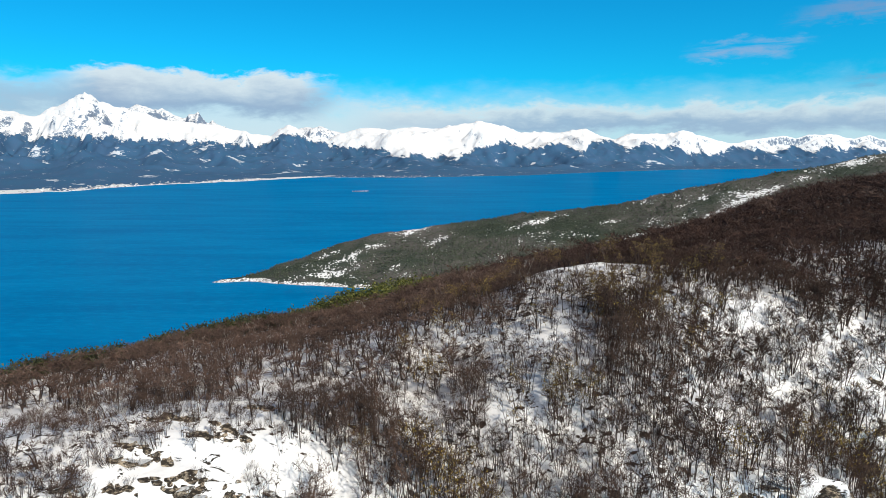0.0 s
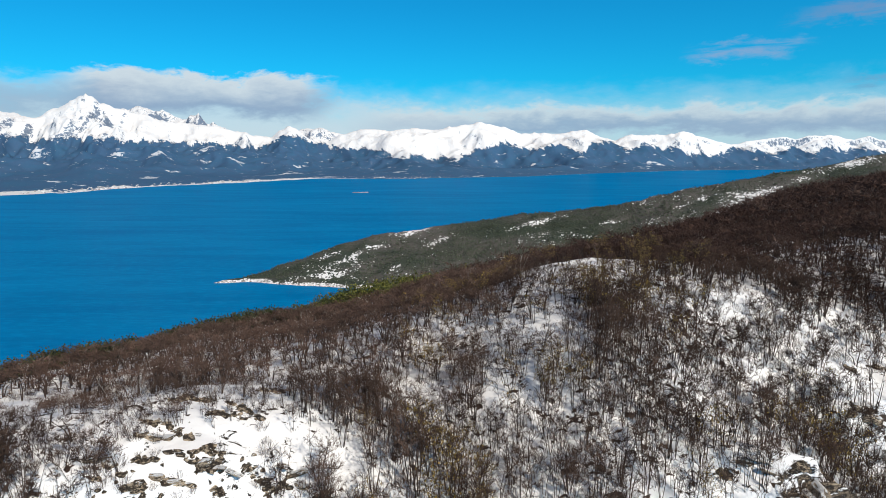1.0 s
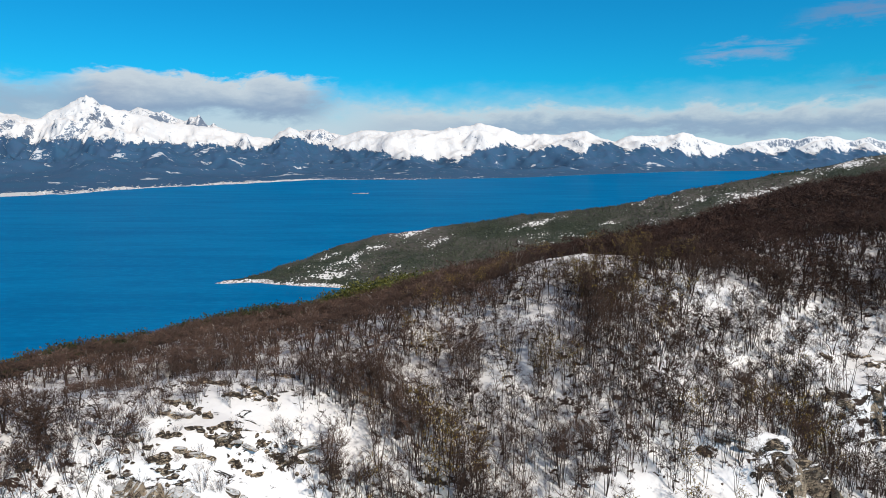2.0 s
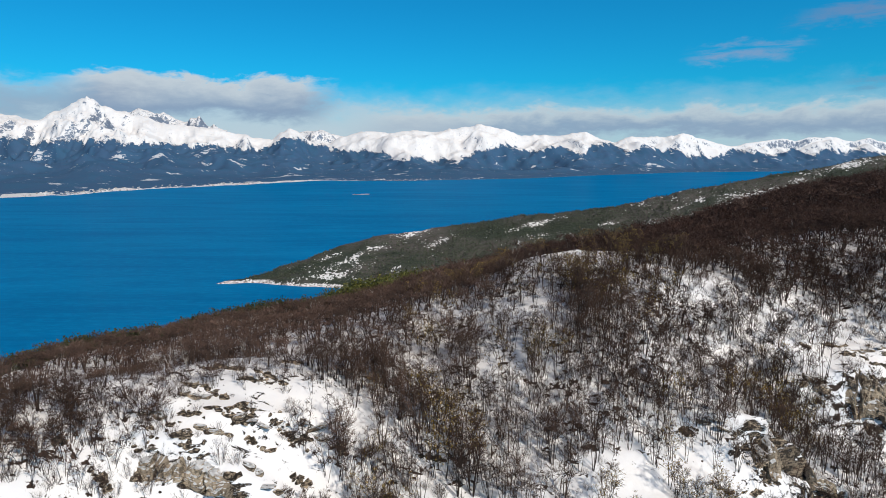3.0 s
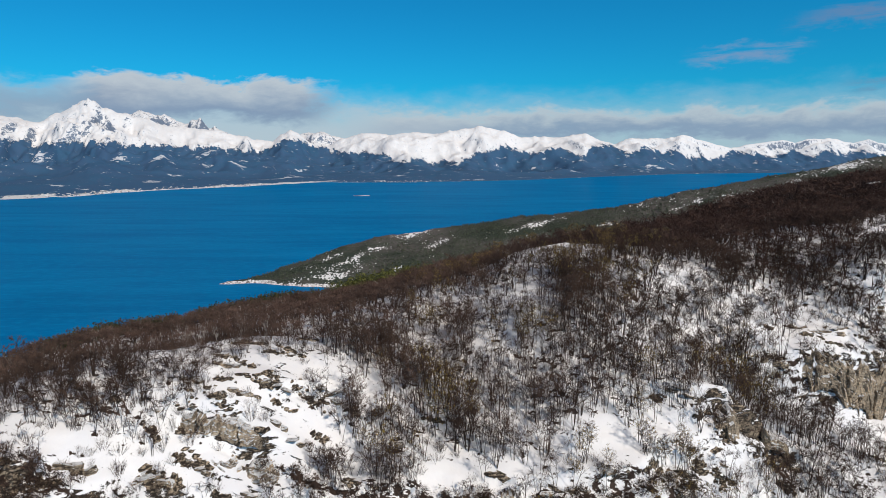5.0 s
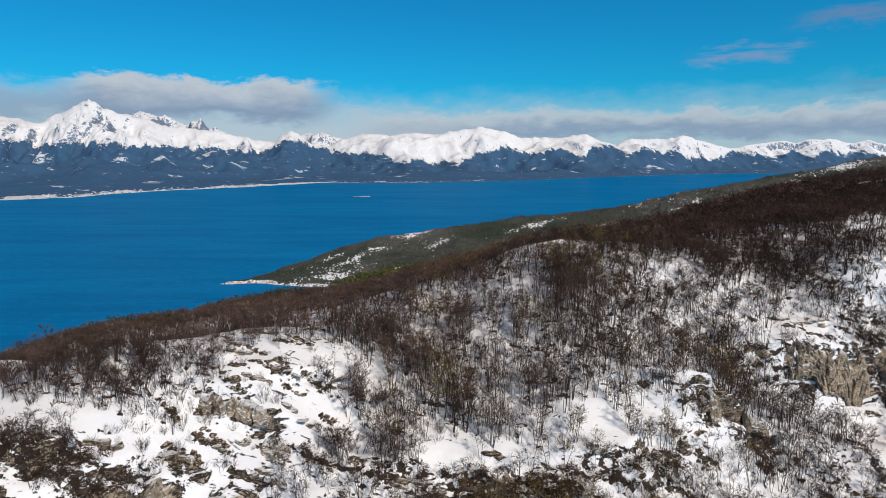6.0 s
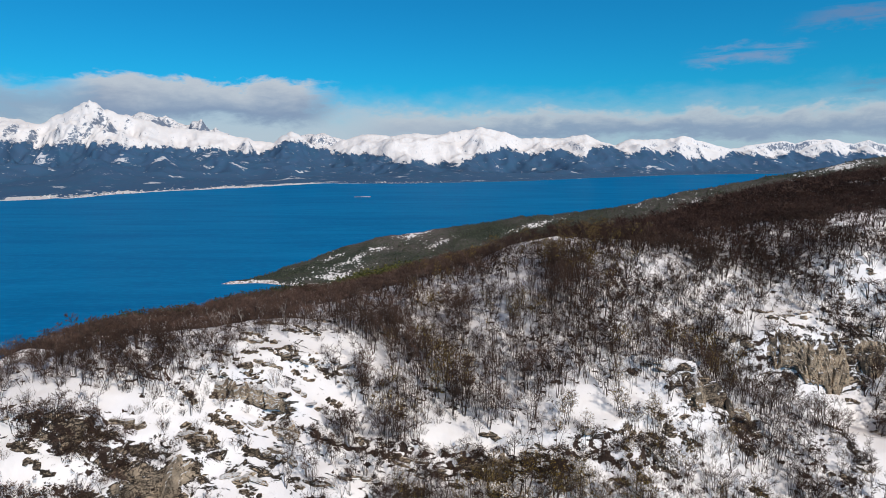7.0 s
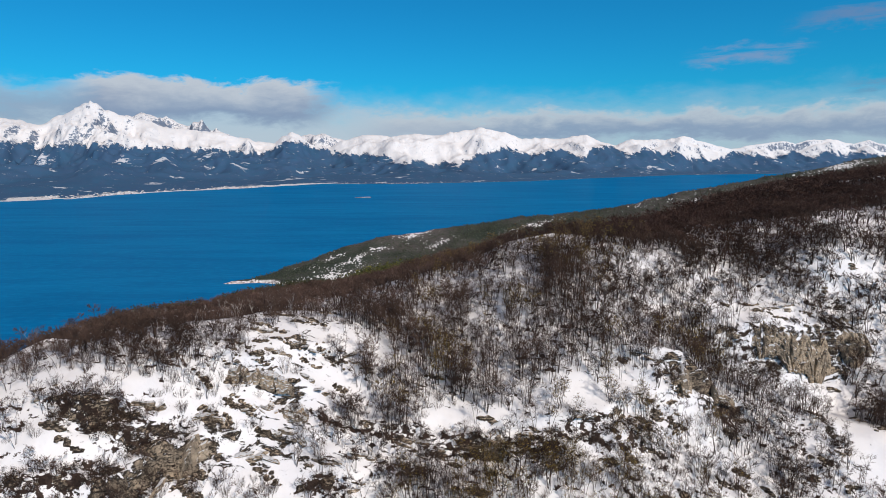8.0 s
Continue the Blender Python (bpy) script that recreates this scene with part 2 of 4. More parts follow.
    colour = n.mix(n.step(n.noise(at, 0.16, 4.0, 0.6), 0.42, 0.64, 0.0, 0.65), colour, tuple(0.45 * d + 0.12 * l for d, l in zip(dark, light)))
    colour = n.mix(n.math("MULTIPLY", info, 0.5), colour, tuple(0.5 * (d + l) for d, l in zip(dark, light)))
    n.link(colour, b.inputs["Base Color"])
    return m


def leaf_colour(name, dark, light):
    m, n, b = material(name, 0.6, 0.3)
    info = n.add("ShaderNodeNewGeometry").outputs["Random Per Island"]
    n.link(n.mix(info, dark, light), b.inputs["Base Color"])
    return m


def bare_rock(name, moss, bedded=0.75, snow=0.74):
    m, n, b = material(name, 0.85, 0.25)
    at = place(n)
    rock, crack = rock_colour(n, at, moss, bedded)
    up = n.add("ShaderNodeSeparateXYZ")
    n.link(n.add("ShaderNodeNewGeometry").outputs["Normal"], up.inputs[0])
    wear = n.math("MULTIPLY", n.math("SUBTRACT", n.noise(at, 2.2, 5.0, 0.6), 0.5), 0.9)
    lies = n.step(n.math("ADD", up.outputs[2], wear), snow, snow + 0.08)
    n.link(n.mix(lies, rock, (0.86, 0.87, 0.88)), b.inputs["Base Color"])
    relief(n, b, crack, 0.9, 0.25)
    return m


SNOW, HEAD, RANGE, SEA, ROCK = snowy_ground(), headland_ground(), hazed_mountain_ground(), sea_water(), bare_rock("bare_rock", 0.515)
TAN = bare_rock("tan_cliff", 0.63, 0.2)
LICHEN = bare_rock("lichen_rock", 0.45, 0.6, 1.02)
STEM = bark("grey_bark", (0.018, 0.013, 0.012), (0.078, 0.058, 0.050))
PALE = bark("weathered_wood", (0.20, 0.18, 0.16), (0.42, 0.39, 0.36))
TWIG = bark("brown_twigs", (0.030, 0.019, 0.015), (0.120, 0.076, 0.057))
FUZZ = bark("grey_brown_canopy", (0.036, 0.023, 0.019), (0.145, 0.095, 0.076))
# redder copy of the canopy, darkened: shade put into the colour
RUSSET_SHADED = bark("russet_canopy_shaded", (0.020, 0.011, 0.009), (0.092, 0.054, 0.043))
HEATH = leaf_colour("heath_leaves", (0.014, 0.010, 0.008), (0.092, 0.056, 0.036))
DRY = leaf_colour("dry_leaves", (0.12, 0.085, 0.024), (0.40, 0.28, 0.055))
GREEN = leaf_colour("evergreen_leaves", (0.035, 0.048, 0.012), (0.155, 0.155, 0.030))
DUSK = leaf_colour("dark_evergreen_leaves", (0.016, 0.024, 0.009), (0.064, 0.070, 0.022))
SPRUCE = leaf_colour("dark_foliage", (0.046, 0.064, 0.042), (0.108, 0.128, 0.088))


# ---- shapes of the land ----
def grain(x, y, seed=0):
    """Smooth value noise, 0 to 1."""
    xi, yi = np.floor(x).astype(np.int64), np.floor(y).astype(np.int64)
    fx, fy = x - xi, y - yi
    fx, fy = fx * fx * fx * (fx * (fx * 6 - 15) + 10), fy * fy * fy * (fy * (fy * 6 - 15) + 10)

    def corner(i, j):
        h = (i * 374761393 + j * 668265263 + seed * 974634777) & 0x7FFFFFFF
        h = ((h ^ (h >> 13)) * 1274126177) & 0x7FFFFFFF
        return ((h ^ (h >> 16)) & 0xFFFF) / 65535.0

    a, b, c, d = corner(xi, yi), corner(xi + 1, yi), corner(xi, yi + 1), corner(xi + 1, yi + 1)
    return (a * (1 - fx) + b * fx) * (1 - fy) + (c * (1 - fx) + d * fx) * fy


def rough(x, y, size, octaves=4, seed=0, gain=0.5, ridged=False):
    total, norm, amp = 0.0, 0.0, 1.0
    for k in range(octaves):
        g = grain(x / size * 2 ** k + 17.3 * k, y / size * 2 ** k - 9.1 * k, seed + k)
        total, norm, amp = total + amp * ((1 - np.abs(2 * g - 1)) if ridged else g), norm + amp, amp * gain
    return total / norm


def smooth(v, lo, hi):
    s = np.clip((v - lo) / (hi - lo), 0, 1)
    return s * s * (3 - 2 * s)


def blob(x, y, cx, cy, rx, ry, turn=0.0):
    c, s = math.cos(radians(turn)), math.sin(radians(turn))
    a, b = ((x - cx) * c + (y - cy) * s) / rx, (-(x - cx) * s + (y - cy) * c) / ry
    return np.exp(-(a * a + b * b))


SWELL = (-14.9, 10.6, 19.5, -27.1, 9.8, 11.4, -16.5, -9.3, -9.6, -9.5, 3.4, -18.6, -8.3, -15.0, 5.5, 18.7, 4.8, 14.6, 9.1, 4.9, -8.5,
         -16.8, -8.2, 3.8, -18.2, -1.1, 7.0, -4.2, -4.9, -7.6, 4.5, 15.1, 9.1, -0.4, -0.9, 5.2, -2.0, -19.3, -8.1, 1.0, 6.3, 12.7)


# finer swells on the near slope, rows of eleven from x = -36, y = 14, nine metres apart
KNOLLS = (0.3, 0.4, -1.5, -0.8, -0.1, -0.0, 0.4, 0.1, -0.0, -0.0, 0.0, 0.4, 1.0, 0.2, 0.4, -0.1, 0.6, 2.1, -0.1, -0.2, 0.1, 0.0, -1.0, -0.2, 1.0, 0.4, -1.7, -0.3, 0.3, -1.4, 0.3, 0.9, -0.2, 0.3, 0.1, -0.4, -0.5, -0.8, 1.2, 0.3, -0.0, -0.3, -0.3, -1.0, -0.2, -0.9, -0.3, 0.2, 0.4, 1.1, 0.6, 0.8, -0.3, -0.5, 1.1, -0.1, -0.2, -0.1, 0.0, -0.0, -0.5, -0.7, 0.1, 0.8, 0.9, 2.1)


def hill_base(x, y):
    """The broad shape of the near hill: a tilted plane, soft swells and the brow over the slope."""
    xa, ya = np.clip(x, -260, 320), np.clip(y, -400, 400)
    z = 127.1 + 0.246 * xa - 0.312 * ya
    for k, amp in enumerate(SWELL):
        z = z + amp * np.exp(-((x - (-120 + 50 * (k % 7))) ** 2 + (y - (-10 + 50 * (k // 7))) ** 2) / 5000.0)
    for k, amp in enumerate(KNOLLS):
        z = z + amp * np.exp(-((x - (-36 + 9 * (k % 11))) ** 2 + (y - (14 + 9 * (k // 11))) ** 2) / 90.0)
    z = z - 0.9 * 4.0 * np.logaddexp(0, (34 + 0.3 * np.clip(x, -60, 60) - y) / 4.0)
    for cx, cy, rx, ry, h in ((15, 57, 12, 7, 3.8), (26, 47, 8, 5, 1.6), (-26, 16, 8, 6, 1.6), (23, 30.5, 5, 3, 3.4), (50, 48, 8, 4, 3.0),
                              (44, 36, 8, 4, -3.6), (50, 43, 5, 2.5, -2.6), (-8, 25, 4, 3, -2.0), (1.7, 43, 5, 4, -1.6), (-9, 84, 15, 10, -2.6), (-12, 64, 11, 9, -1.8), (-14, 100, 12, 8, 2.4), (42, 96, 14, 10, -0.8), (-46, 66, 14, 10, 1.2), (-38.5, 30.5, 3.5, 2.2, 1.3), (40, 37.5, 7, 1.4, 1.2), (36, 43.6, 5, 2.4, -0.7), (-44, 50, 6, 12, 1.8)):
        z = z + h * blob(x, y, cx, cy, rx, ry)
    # breaks in the slope: the cliff under the snowy shelf and two lower ones
    for cx, cy, rx, tilt, h in ((40, 39.0, 10, 0.16, 2.6), (24, 31.2, 7, -0.05, 1.2), (-14, 23.6, 6, -0.05, 0.8), (6, 23.2, 12, 0.12, 0.7)):
        d = y - cy - tilt * (x - cx) - (rough(x, y, 4, 2, 7) - 0.5) * 2.0
        z = z + h * (2 * smooth(d, -0.8, 0.8) - 1) * np.exp(-((x - cx) / rx) ** 2) * np.exp(-(d / 5) ** 2)
    return z


def crag(x, y):
    """How rocky the near slope is."""
    return np.clip(sum(h * blob(x, y, *rest) for h, *rest in CRAGS), 0, 1)


# strength, centre, half-widths, turn of each rocky stretch of the slope
CRAGS = ((0.7, -15.5, 24.2, 4, 0.8, -3), (0.7, -13.5, 23.0, 3.4, 0.6, -3), (1.0, -25.4, 16.2, 3.8, 1.6, 5), (1.0, -19.3, 16.5, 3.6, 1.5, 60), (0.8, -21.2, 13.8, 2.4, 1.2, 50), (0.7, -26, 12.2, 4, 1.0, 12),
         (1.0, 39, 38.6, 7, 1.1, 8), (0.9, 48, 40.8, 4, 1.4, 10), (1.0, 23.8, 30.6, 4.2, 1.4, 3), (0.8, 28.5, 31.2, 3, 1.4, 5), (0.9, 4, 22.6, 9, 1.0, 4),
         (0.8, 16.5, 25.4, 5.5, 1.2, 10), (0.5, -8, 19.5, 5, 2.0, 0), (0.5, -12, 28.3, 6, 1.2, 10), (0.55, 18, 28.4, 4, 1.0, 0), (0.5, 38, 42.2, 4, 0.8, 0), (0.5, 38.5, 30, 1.6, 4, 0))


def hill(x, y):
    rock = crag(x, y)
    z = hill_base(x, y) + (rough(x, y, 14, 3, 3) - 0.5) * 2.0 + (rough(x, y, 2.6, 3, 11) - 0.5) * 0.5
    # ledges: the slope breaks into steps where it is rocky
    warp = z + (rough(x, y, 5, 3, 21) - 0.5) * 3.0
    step = 2.2
    k = warp / step
    ledge = (np.floor(k) + smooth(k - np.floor(k), 0.30, 0.55)) * step
    z = z + rock * (ledge - warp) * 0.95 + rock * (rough(x, y, 1.4, 3, 31, ridged=True) - 0.5) * 0.9
    return z


def mesh_object(name, verts, faces, mat, attributes=(), flat=False):
    me = bpy.data.meshes.new(name)
    verts, faces = np.asarray(verts, np.float32), np.asarray(faces, np.int32)
    me.vertices.add(len(verts))
    me.vertices.foreach_set("co", verts.ravel())
    size = faces.shape[1]
    me.loops.add(faces.size)
    me.loops.foreach_set("vertex_index", faces.ravel())
    me.polygons.add(len(faces))
    me.polygons.foreach_set("loop_start", np.arange(0, faces.size, size, dtype=np.int32))
    me.polygons.foreach_set("use_smooth", np.full(len(faces), not flat))
    me.update(calc_edges=True)
    for key, values in attributes:
        me.attributes.new(key, "FLOAT", "POINT").data.foreach_set("value", np.asarray(values, np.float32).ravel())
    me.materials.append(mat)
    return new(name, me)


def grid_faces(nx, ny):
    i = np.arange((ny - 1) * nx).reshape(ny - 1, nx)[:, :-1].ravel()
    return np.stack([i, i + 1, i + nx + 1, i + nx], 1)


def graded(*legs):
    """Coordinates with a step of its own on each leg: (from, to, step), ..."""
    return np.concatenate([np.arange(a, b, s) for a, b, s in legs] + [[legs[-1][1]]])


def heaths(x, y):
    """Stretches of dark heath: along the broken ground under the wood, and two patches among the ledges."""
    spots = ((-26.2, 16.1, 3.6, 1.0, -3), (-23.9, 16.2, 2.0, 1.7, -20), (-3.0, 22.2, 3.0, 0.8, 5), (1.5, 22.6, 3.2, 0.7, 5), (8.0, 22.9, 3.4, 0.9, 3), (14.5, 23.6, 4, 1.0, 5), (-11.6, 22.6, 1.8, 0.5, -10), (-8.6, 22.2, 1.5, 0.45, 0), (-9.2, 17.4, 2.2, 0.8, 0),
             (33.6, 38.2, 1.8, 0.7, 0), (37.2, 37.6, 1.2, 0.5, 0), (46.2, 41.6, 3.0, 1.0, 10), (28.2, 30.4, 2.6, 0.8, 0), (-27.2, 11.9, 3.2, 0.9, 20), (-24.2, 12.9, 1.8, 0.7, 15), (17.5, 25.0, 3, 0.7, 8))
    return np.clip(sum(1.1 * blob(x, y, *spot) for spot in spots), 0, 1)


def bald(x, y):
    """Open snow high on the slope."""
    return np.clip(1.5 * blob(x, y, 107, 122, 9, 5) + 1.4 * blob(x, y, 84, 88, 6, 3) + 1.3 * blob(x, y, 66, 66, 9, 5), 0, 1)


def stony(x, y):
    """Where broken rock lies about on the snow."""
    spots = ((0.5, 40, 39.4, 8, 1.6, 8), (0.62, -13, 27, 8, 5, 15), (1.1, -25.4, 16.2, 4.2, 2.0, 5), (1.2, -19.7, 16.4, 4.0, 1.6, 60), (0.85, -15.5, 18.5, 4, 3, 20), (0.7, -9, 19, 6, 3, 0), (0.55, 39, 41.8, 4.5, 1.4, 8), (0.9, 48, 43, 4, 2.2, 10), (0.9, 18, 26.4, 5, 1.3, 10),
             (0.9, 25.5, 30.8, 5, 1.8, 0), (0.8, 39, 30, 1.6, 5, 0), (0.8, 44.5, 35, 1.4, 4, 0), (0.6, 2, 21.5, 9, 2.2, 5), (0.7, 28, 25, 6, 1.5, 15), (0.6, -26, 12, 6, 1.6, 10))
    return np.clip(sum(h * blob(x, y, *rest) for h, *rest in spots), 0, 1)


def build_hill():
    xs = graded((-420, -120, 12), (-120, -52, 1.6), (-52, 58, 0.4), (58, 160, 1.6), (160, 520, 12))
    ys = graded((-420, -30, 15), (-30, 8, 2.0), (8, 62, 0.4), (62, 130, 1.2), (130, 260, 4), (260, 470, 15))
    X, Y = np.meshgrid(xs, ys)
    Z = np.maximum(hill(X, Y), -6)
    gy, gx = np.gradient(Z, ys, xs)
    slope = np.hypot(gx, gy)
    rock = crag(X, Y)
    bare = np.clip(0.36 * stony(X, Y) + 0.08 * rock + 0.38 * smooth(slope, 1.0, 2.1) * (0.2 + 0.8 * rock), 0, 0.95)
    # cover term darkens snow under trees: twig litter plus shade in the colour
    litter = 0.06 + 0.27 * (1 - rock) * cover(X, Y) + 0.5 * smooth(Y, 58, 82) * (1 - bald(X, Y)) + 0.08 * rock + 0.36 * heaths(X, Y)
    tagged(mesh_object("ground", np.stack([X, Y, Z], -1).reshape(-1, 3), grid_faces(len(xs), len(ys)), SNOW, (("bare", bare), ("litter", litter))),
           "snow-covered hillside with rocky ledges and leaf litter", "ground", kind="structure")


# clearings in the wood: centre, half-widths, turn, strength
CLEAR = ((-12.6, 28.2, 7.2, 2.3, 14, 0.98), (-13, 24.3, 6.4, 2.2, 10, 0.97), (-16.2, 18.9, 5.2, 4.0, 26, 0.95), (-7.6, 29.8, 3.8, 1.3, 0, 0.9), (35.4, 41.0, 6.2, 2.3, 4, 1.0), (39.5, 37.8, 6.5, 1.2, 8, 0.9),
         (42.1, 37.4, 3.0, 1.8, 8, 1.0), (41.7, 31.8, 2.4, 6.8, -4, 1.0), (16.0, 26.3, 6.6, 2.4, 9, 0.99), (22.0, 32.2, 2.0, 1.2, 0, 0.85), (25.5, 30.2, 4.5, 1.0, 5, 0.9), (27.2, 26.2, 4.6, 1.0, 17, 0.85),
         (14.8, 55.6, 5.2, 2.5, 0, 0.98), (27.4, 46.8, 2.8, 1.9, 15, 0.93), (8.3, 43.2, 2.4, 2.6, -30, 0.7), (-30.5, 39.6, 7.4, 3.4, -14, 0.98), (-11, 40.4, 3.2, 1.8, 0, 0.97), (-14.7, 36.0, 3.0, 1.4, 0, 0.96),
         (-28, 18.5, 4.4, 1.9, 5, 0.85), (-25.6, 14.2, 3.4, 1.3, 12, 0.92), (-35.8, 25.8, 4.2, 2.2, -10, 1.0), (-26, 24.8, 3.2, 0.9, 0, 0.75), (2.1, 23.5, 5.6, 1.1, 4, 0.88), (-2, 20, 2.5, 1.5, 15, 0.7),
         (52, 47, 5, 1.4, 5, 0.5), (55, 53.5, 5, 3.2, 10, 0.8), (61, 60, 7, 4, 0, 0.85), (66, 66, 8, 5, 0, 0.85), (84, 88, 6, 3, 0, 0.9), (37, 35.6, 4, 1.6, 0, 0.6), (48, 42.6, 3.4, 1.2, 5, 0.7))
# tight clumps of tall bushes: centre, half-widths
CLUMPS = ((-22.6, 24.8, 2.4, 0.8), (21, 23.4, 3, 1.2), (24.5, 23.6, 2.4, 1.0), (33, 26, 2.4, 1.8), (12, 20.8, 5, 1.2), (35.4, 31, 1.8, 2.0), (-1, 18.6, 4, 1.0), (-25, 21.6, 4.6, 1.5), (-22, 23.0, 2.4, 0.9), (-29.5, 21.6, 2, 0.8), (36.6, 37.0, 1.0, 0.5), (-11.0, 20.8, 1.7, 0.6), (-6.4, 27.2, 1.0, 1.4), (-9.7, 27.3, 0.5, 0.7), (-3.5, 23.2, 1.6, 0.9), (-21.5, 24.0, 1.6, 0.7), (-24.5, 25.8, 2.5, 0.8), (-8.3, 22.8, 1.2, 0.7),
          (32.5, 29, 2.6, 2.0), (36.2, 27, 2.0, 2.2), (38.5, 29.5, 1.6, 2.0), (47.5, 33, 1.5, 2.5), (37.5, 37.2, 0.9, 0.5), (18.5, 26.8, 3.0, 0.8), (-19, 25.5, 2, 0.6))


def cover(x, y):
    """How dense the wood is, 0 to 1."""
    v = 0.60 + 0.40 * smooth(rough(x, y, 5, 2, 41), 0.36, 0.54) + 0.45 * smooth(y, 44, 64)
    for cx, cy, rx, ry, turn, s in CLEAR:
        v = v * (1 - s * np.clip(1.6 * blob(x, y, cx, cy, rx, ry, turn), 0, 1))
    for spot in CLUMPS:
        v = np.maximum(v, np.clip(1.6 * blob(x, y, *spot), 0, 1))
    return np.clip(v * (1 - 0.9 * smooth(green_edge(x, y), 0.2, 0.5)), 0, 1)


def stature(x, y):
    """How tall the wood stands: lowered on the seaward shoulder and round the small clearings to fit the camera's view
    of the snow.
    """
    v = 1 - 0.6 * np.clip(1.5 * blob(x, y, -29, 32.5, 9, 3.6), 0, 1)
    for cx, cy, rx, ry, less in ((-14, 32.3, 5, 2, 0.45), (-11, 38.4, 4, 2.6, 0.45), (14, 52, 7, 5, 0.45)):
        v = v * (1 - less * blob(x, y, cx, cy, rx, ry))
    return v * (1 + 0.12 * smooth(x, 8, 14) * smooth(y, 28, 33)) * (1 + 0.3 * blob(x, y, -24, 23, 6, 3))


def green_edge(x, y):
    """Where evergreen shrubs take over, on the seaward edge of the hill."""
    return np.clip(smooth(rough(x, y, 9, 3, 151), 0.40, 0.52) * smooth(y - 0.9 * x, 91, 96) * smooth(-x, 20, 30) * smooth(y, 52, 58) + 1.7 * blob(x, y, -15.5, 97, 13, 9), 0, 1)


# crest of the headland: x, height
CREST = ((-240, -4), (-217, 0.4), (-200, 1.8), (-182, 6.5), (-160, 14), (-140, 20.5), (-112, 27), (-83, 33), (-53, 38.5), (10, 50), (74, 55.5), (138, 61.5), (202, 69.7), (234, 77.6), (266, 84.0), (300, 90.2), (331, 94.2), (363, 98.3), (393, 104.6), (425, 112), (460, 120.8), (496, 125), (700, 148), (1100, 162))


def headland(x, y):
    yc = 640 - 74 * (np.clip(100 - x, 0, 400) / 320) ** 2
    top = np.interp(x, [c[0] for c in CREST], [c[1] for c in CREST])
    near = np.clip(yc - y, 0, None)
    far = np.clip(y - yc, 0, None)
    z = top + 2 - near * (0.30 + 0.12 * smooth(near, 0, 60)) - far * 0.42 - 2 * smooth(near + far, 0, 20)
    lift = smooth(z, 0, 25)
    z = z + lift * (rough(x, y, 70, 4, 51) - 0.5) * 13 + (rough(x, y, 14, 3, 55) - 0.5) * 4 * smooth(z, -4, 6)
    return z


def build_headland():
    xs = graded((-300, 260, 3), (260, 1200, 8))
    ys = graded((380, 500, 8), (500, 680, 2.5), (680, 900, 10))
    X, Y = np.meshgrid(xs, ys)
    Z = np.maximum(headland(X, Y), -5)
    bare = 0.78 * head_clear(X, Y)
    shore = (1 - smooth(Z, 0.8, 3.6)) * (0.22 + 0.85 * smooth(rough(X, Y, 18, 3, 65), 0.35, 0.6))
    tagged(mesh_object("headland", np.stack([X, Y, Z], -1).reshape(-1, 3), grid_faces(len(xs), len(ys)), HEAD, (("clear", bare), ("shore", shore))),
           "wooded headland with snowy clearings and a pale rocky shore", "headland", kind="structure")


def head_clear(x, y):
    v = 0
    for cx, cy, rx, ry, turn in ((-35, 624, 24, 5, 17), (-3, 604, 17, 6, 30), (100, 622, 32, 4.5, 19), (176, 607, 12, 2.5, 12), (262, 616, 16, 3, 8), (195, 575, 42, 4, 11), (332, 610, 26, 8, 8), (383, 620, 13, 5, 15), (450, 631, 30, 6, 5),
                                 (-93, 585, 15, 6, 20), (-121, 590, 14, 3.5, 15), (-47, 561, 7, 4, 25), (290, 591, 32, 4.5, 20), (-115, 561, 16, 4, 0), (-70, 600, 14, 4, 10)):
        v = v + blob(x, y, cx, cy, rx, ry, turn)
    return np.clip(v * 0.85 + 0.30 * smooth(rough(x * 0.5, y, 22, 4, 61), 0.5, 0.68), 0, 1)


# far coast and crest of the range by bearing (x / y): distance of the shore
COAST = ((-1.1, 1600), (-0.767, 1725), (-0.645, 1845), (-0.474, 2210), (-0.337, 2460), (-0.21, 2830), (-0.08, 2760), (0.143, 3020), (0.31, 3590), (0.41, 3950), (0.6, 4150), (1.1, 4200))
# crest: bearing, height
SUMMITS = ((-1.1, 330), (-0.9, 400), (-0.749, 370), (-0.707, 351), (-0.693, 333), (-0.653, 402), (-0.628, 443), (-0.613, 501), (-0.594, 497), (-0.58, 449), (-0.562, 426), (-0.543, 394), (-0.464, 319), (-0.397, 303), (-0.331, 237), (-0.293, 223), (-0.278, 269),
           (-0.261, 301), (-0.249, 280), (-0.23, 212), (-0.197, 193), (-0.177, 236), (-0.139, 280), (-0.081, 276), (-0.048, 293), (-0.014, 279), (0.014, 314), (0.043, 327), (0.066, 349), (0.09, 314), (0.134, 264), (0.169, 266), (0.206, 257), (0.241, 287),
           (0.264, 234), (0.291, 205), (0.321, 246), (0.379, 244), (0.41, 270), (0.442, 227), (0.491, 173), (0.533, 205), (0.579, 246), (0.6, 223), (0.624, 247), (0.677, 235), (0.701, 211), (0.723, 241), (0.753, 215), (0.85, 262), (1.1, 260))
# the crest lies farther off to the right
PEAKS = [(u, float(np.interp(u, (-1.1, -0.6, -0.2, 0.2, 1.1), (3600, 3750, 4250, 4500, 4700))), h) for u, h in SUMMITS]
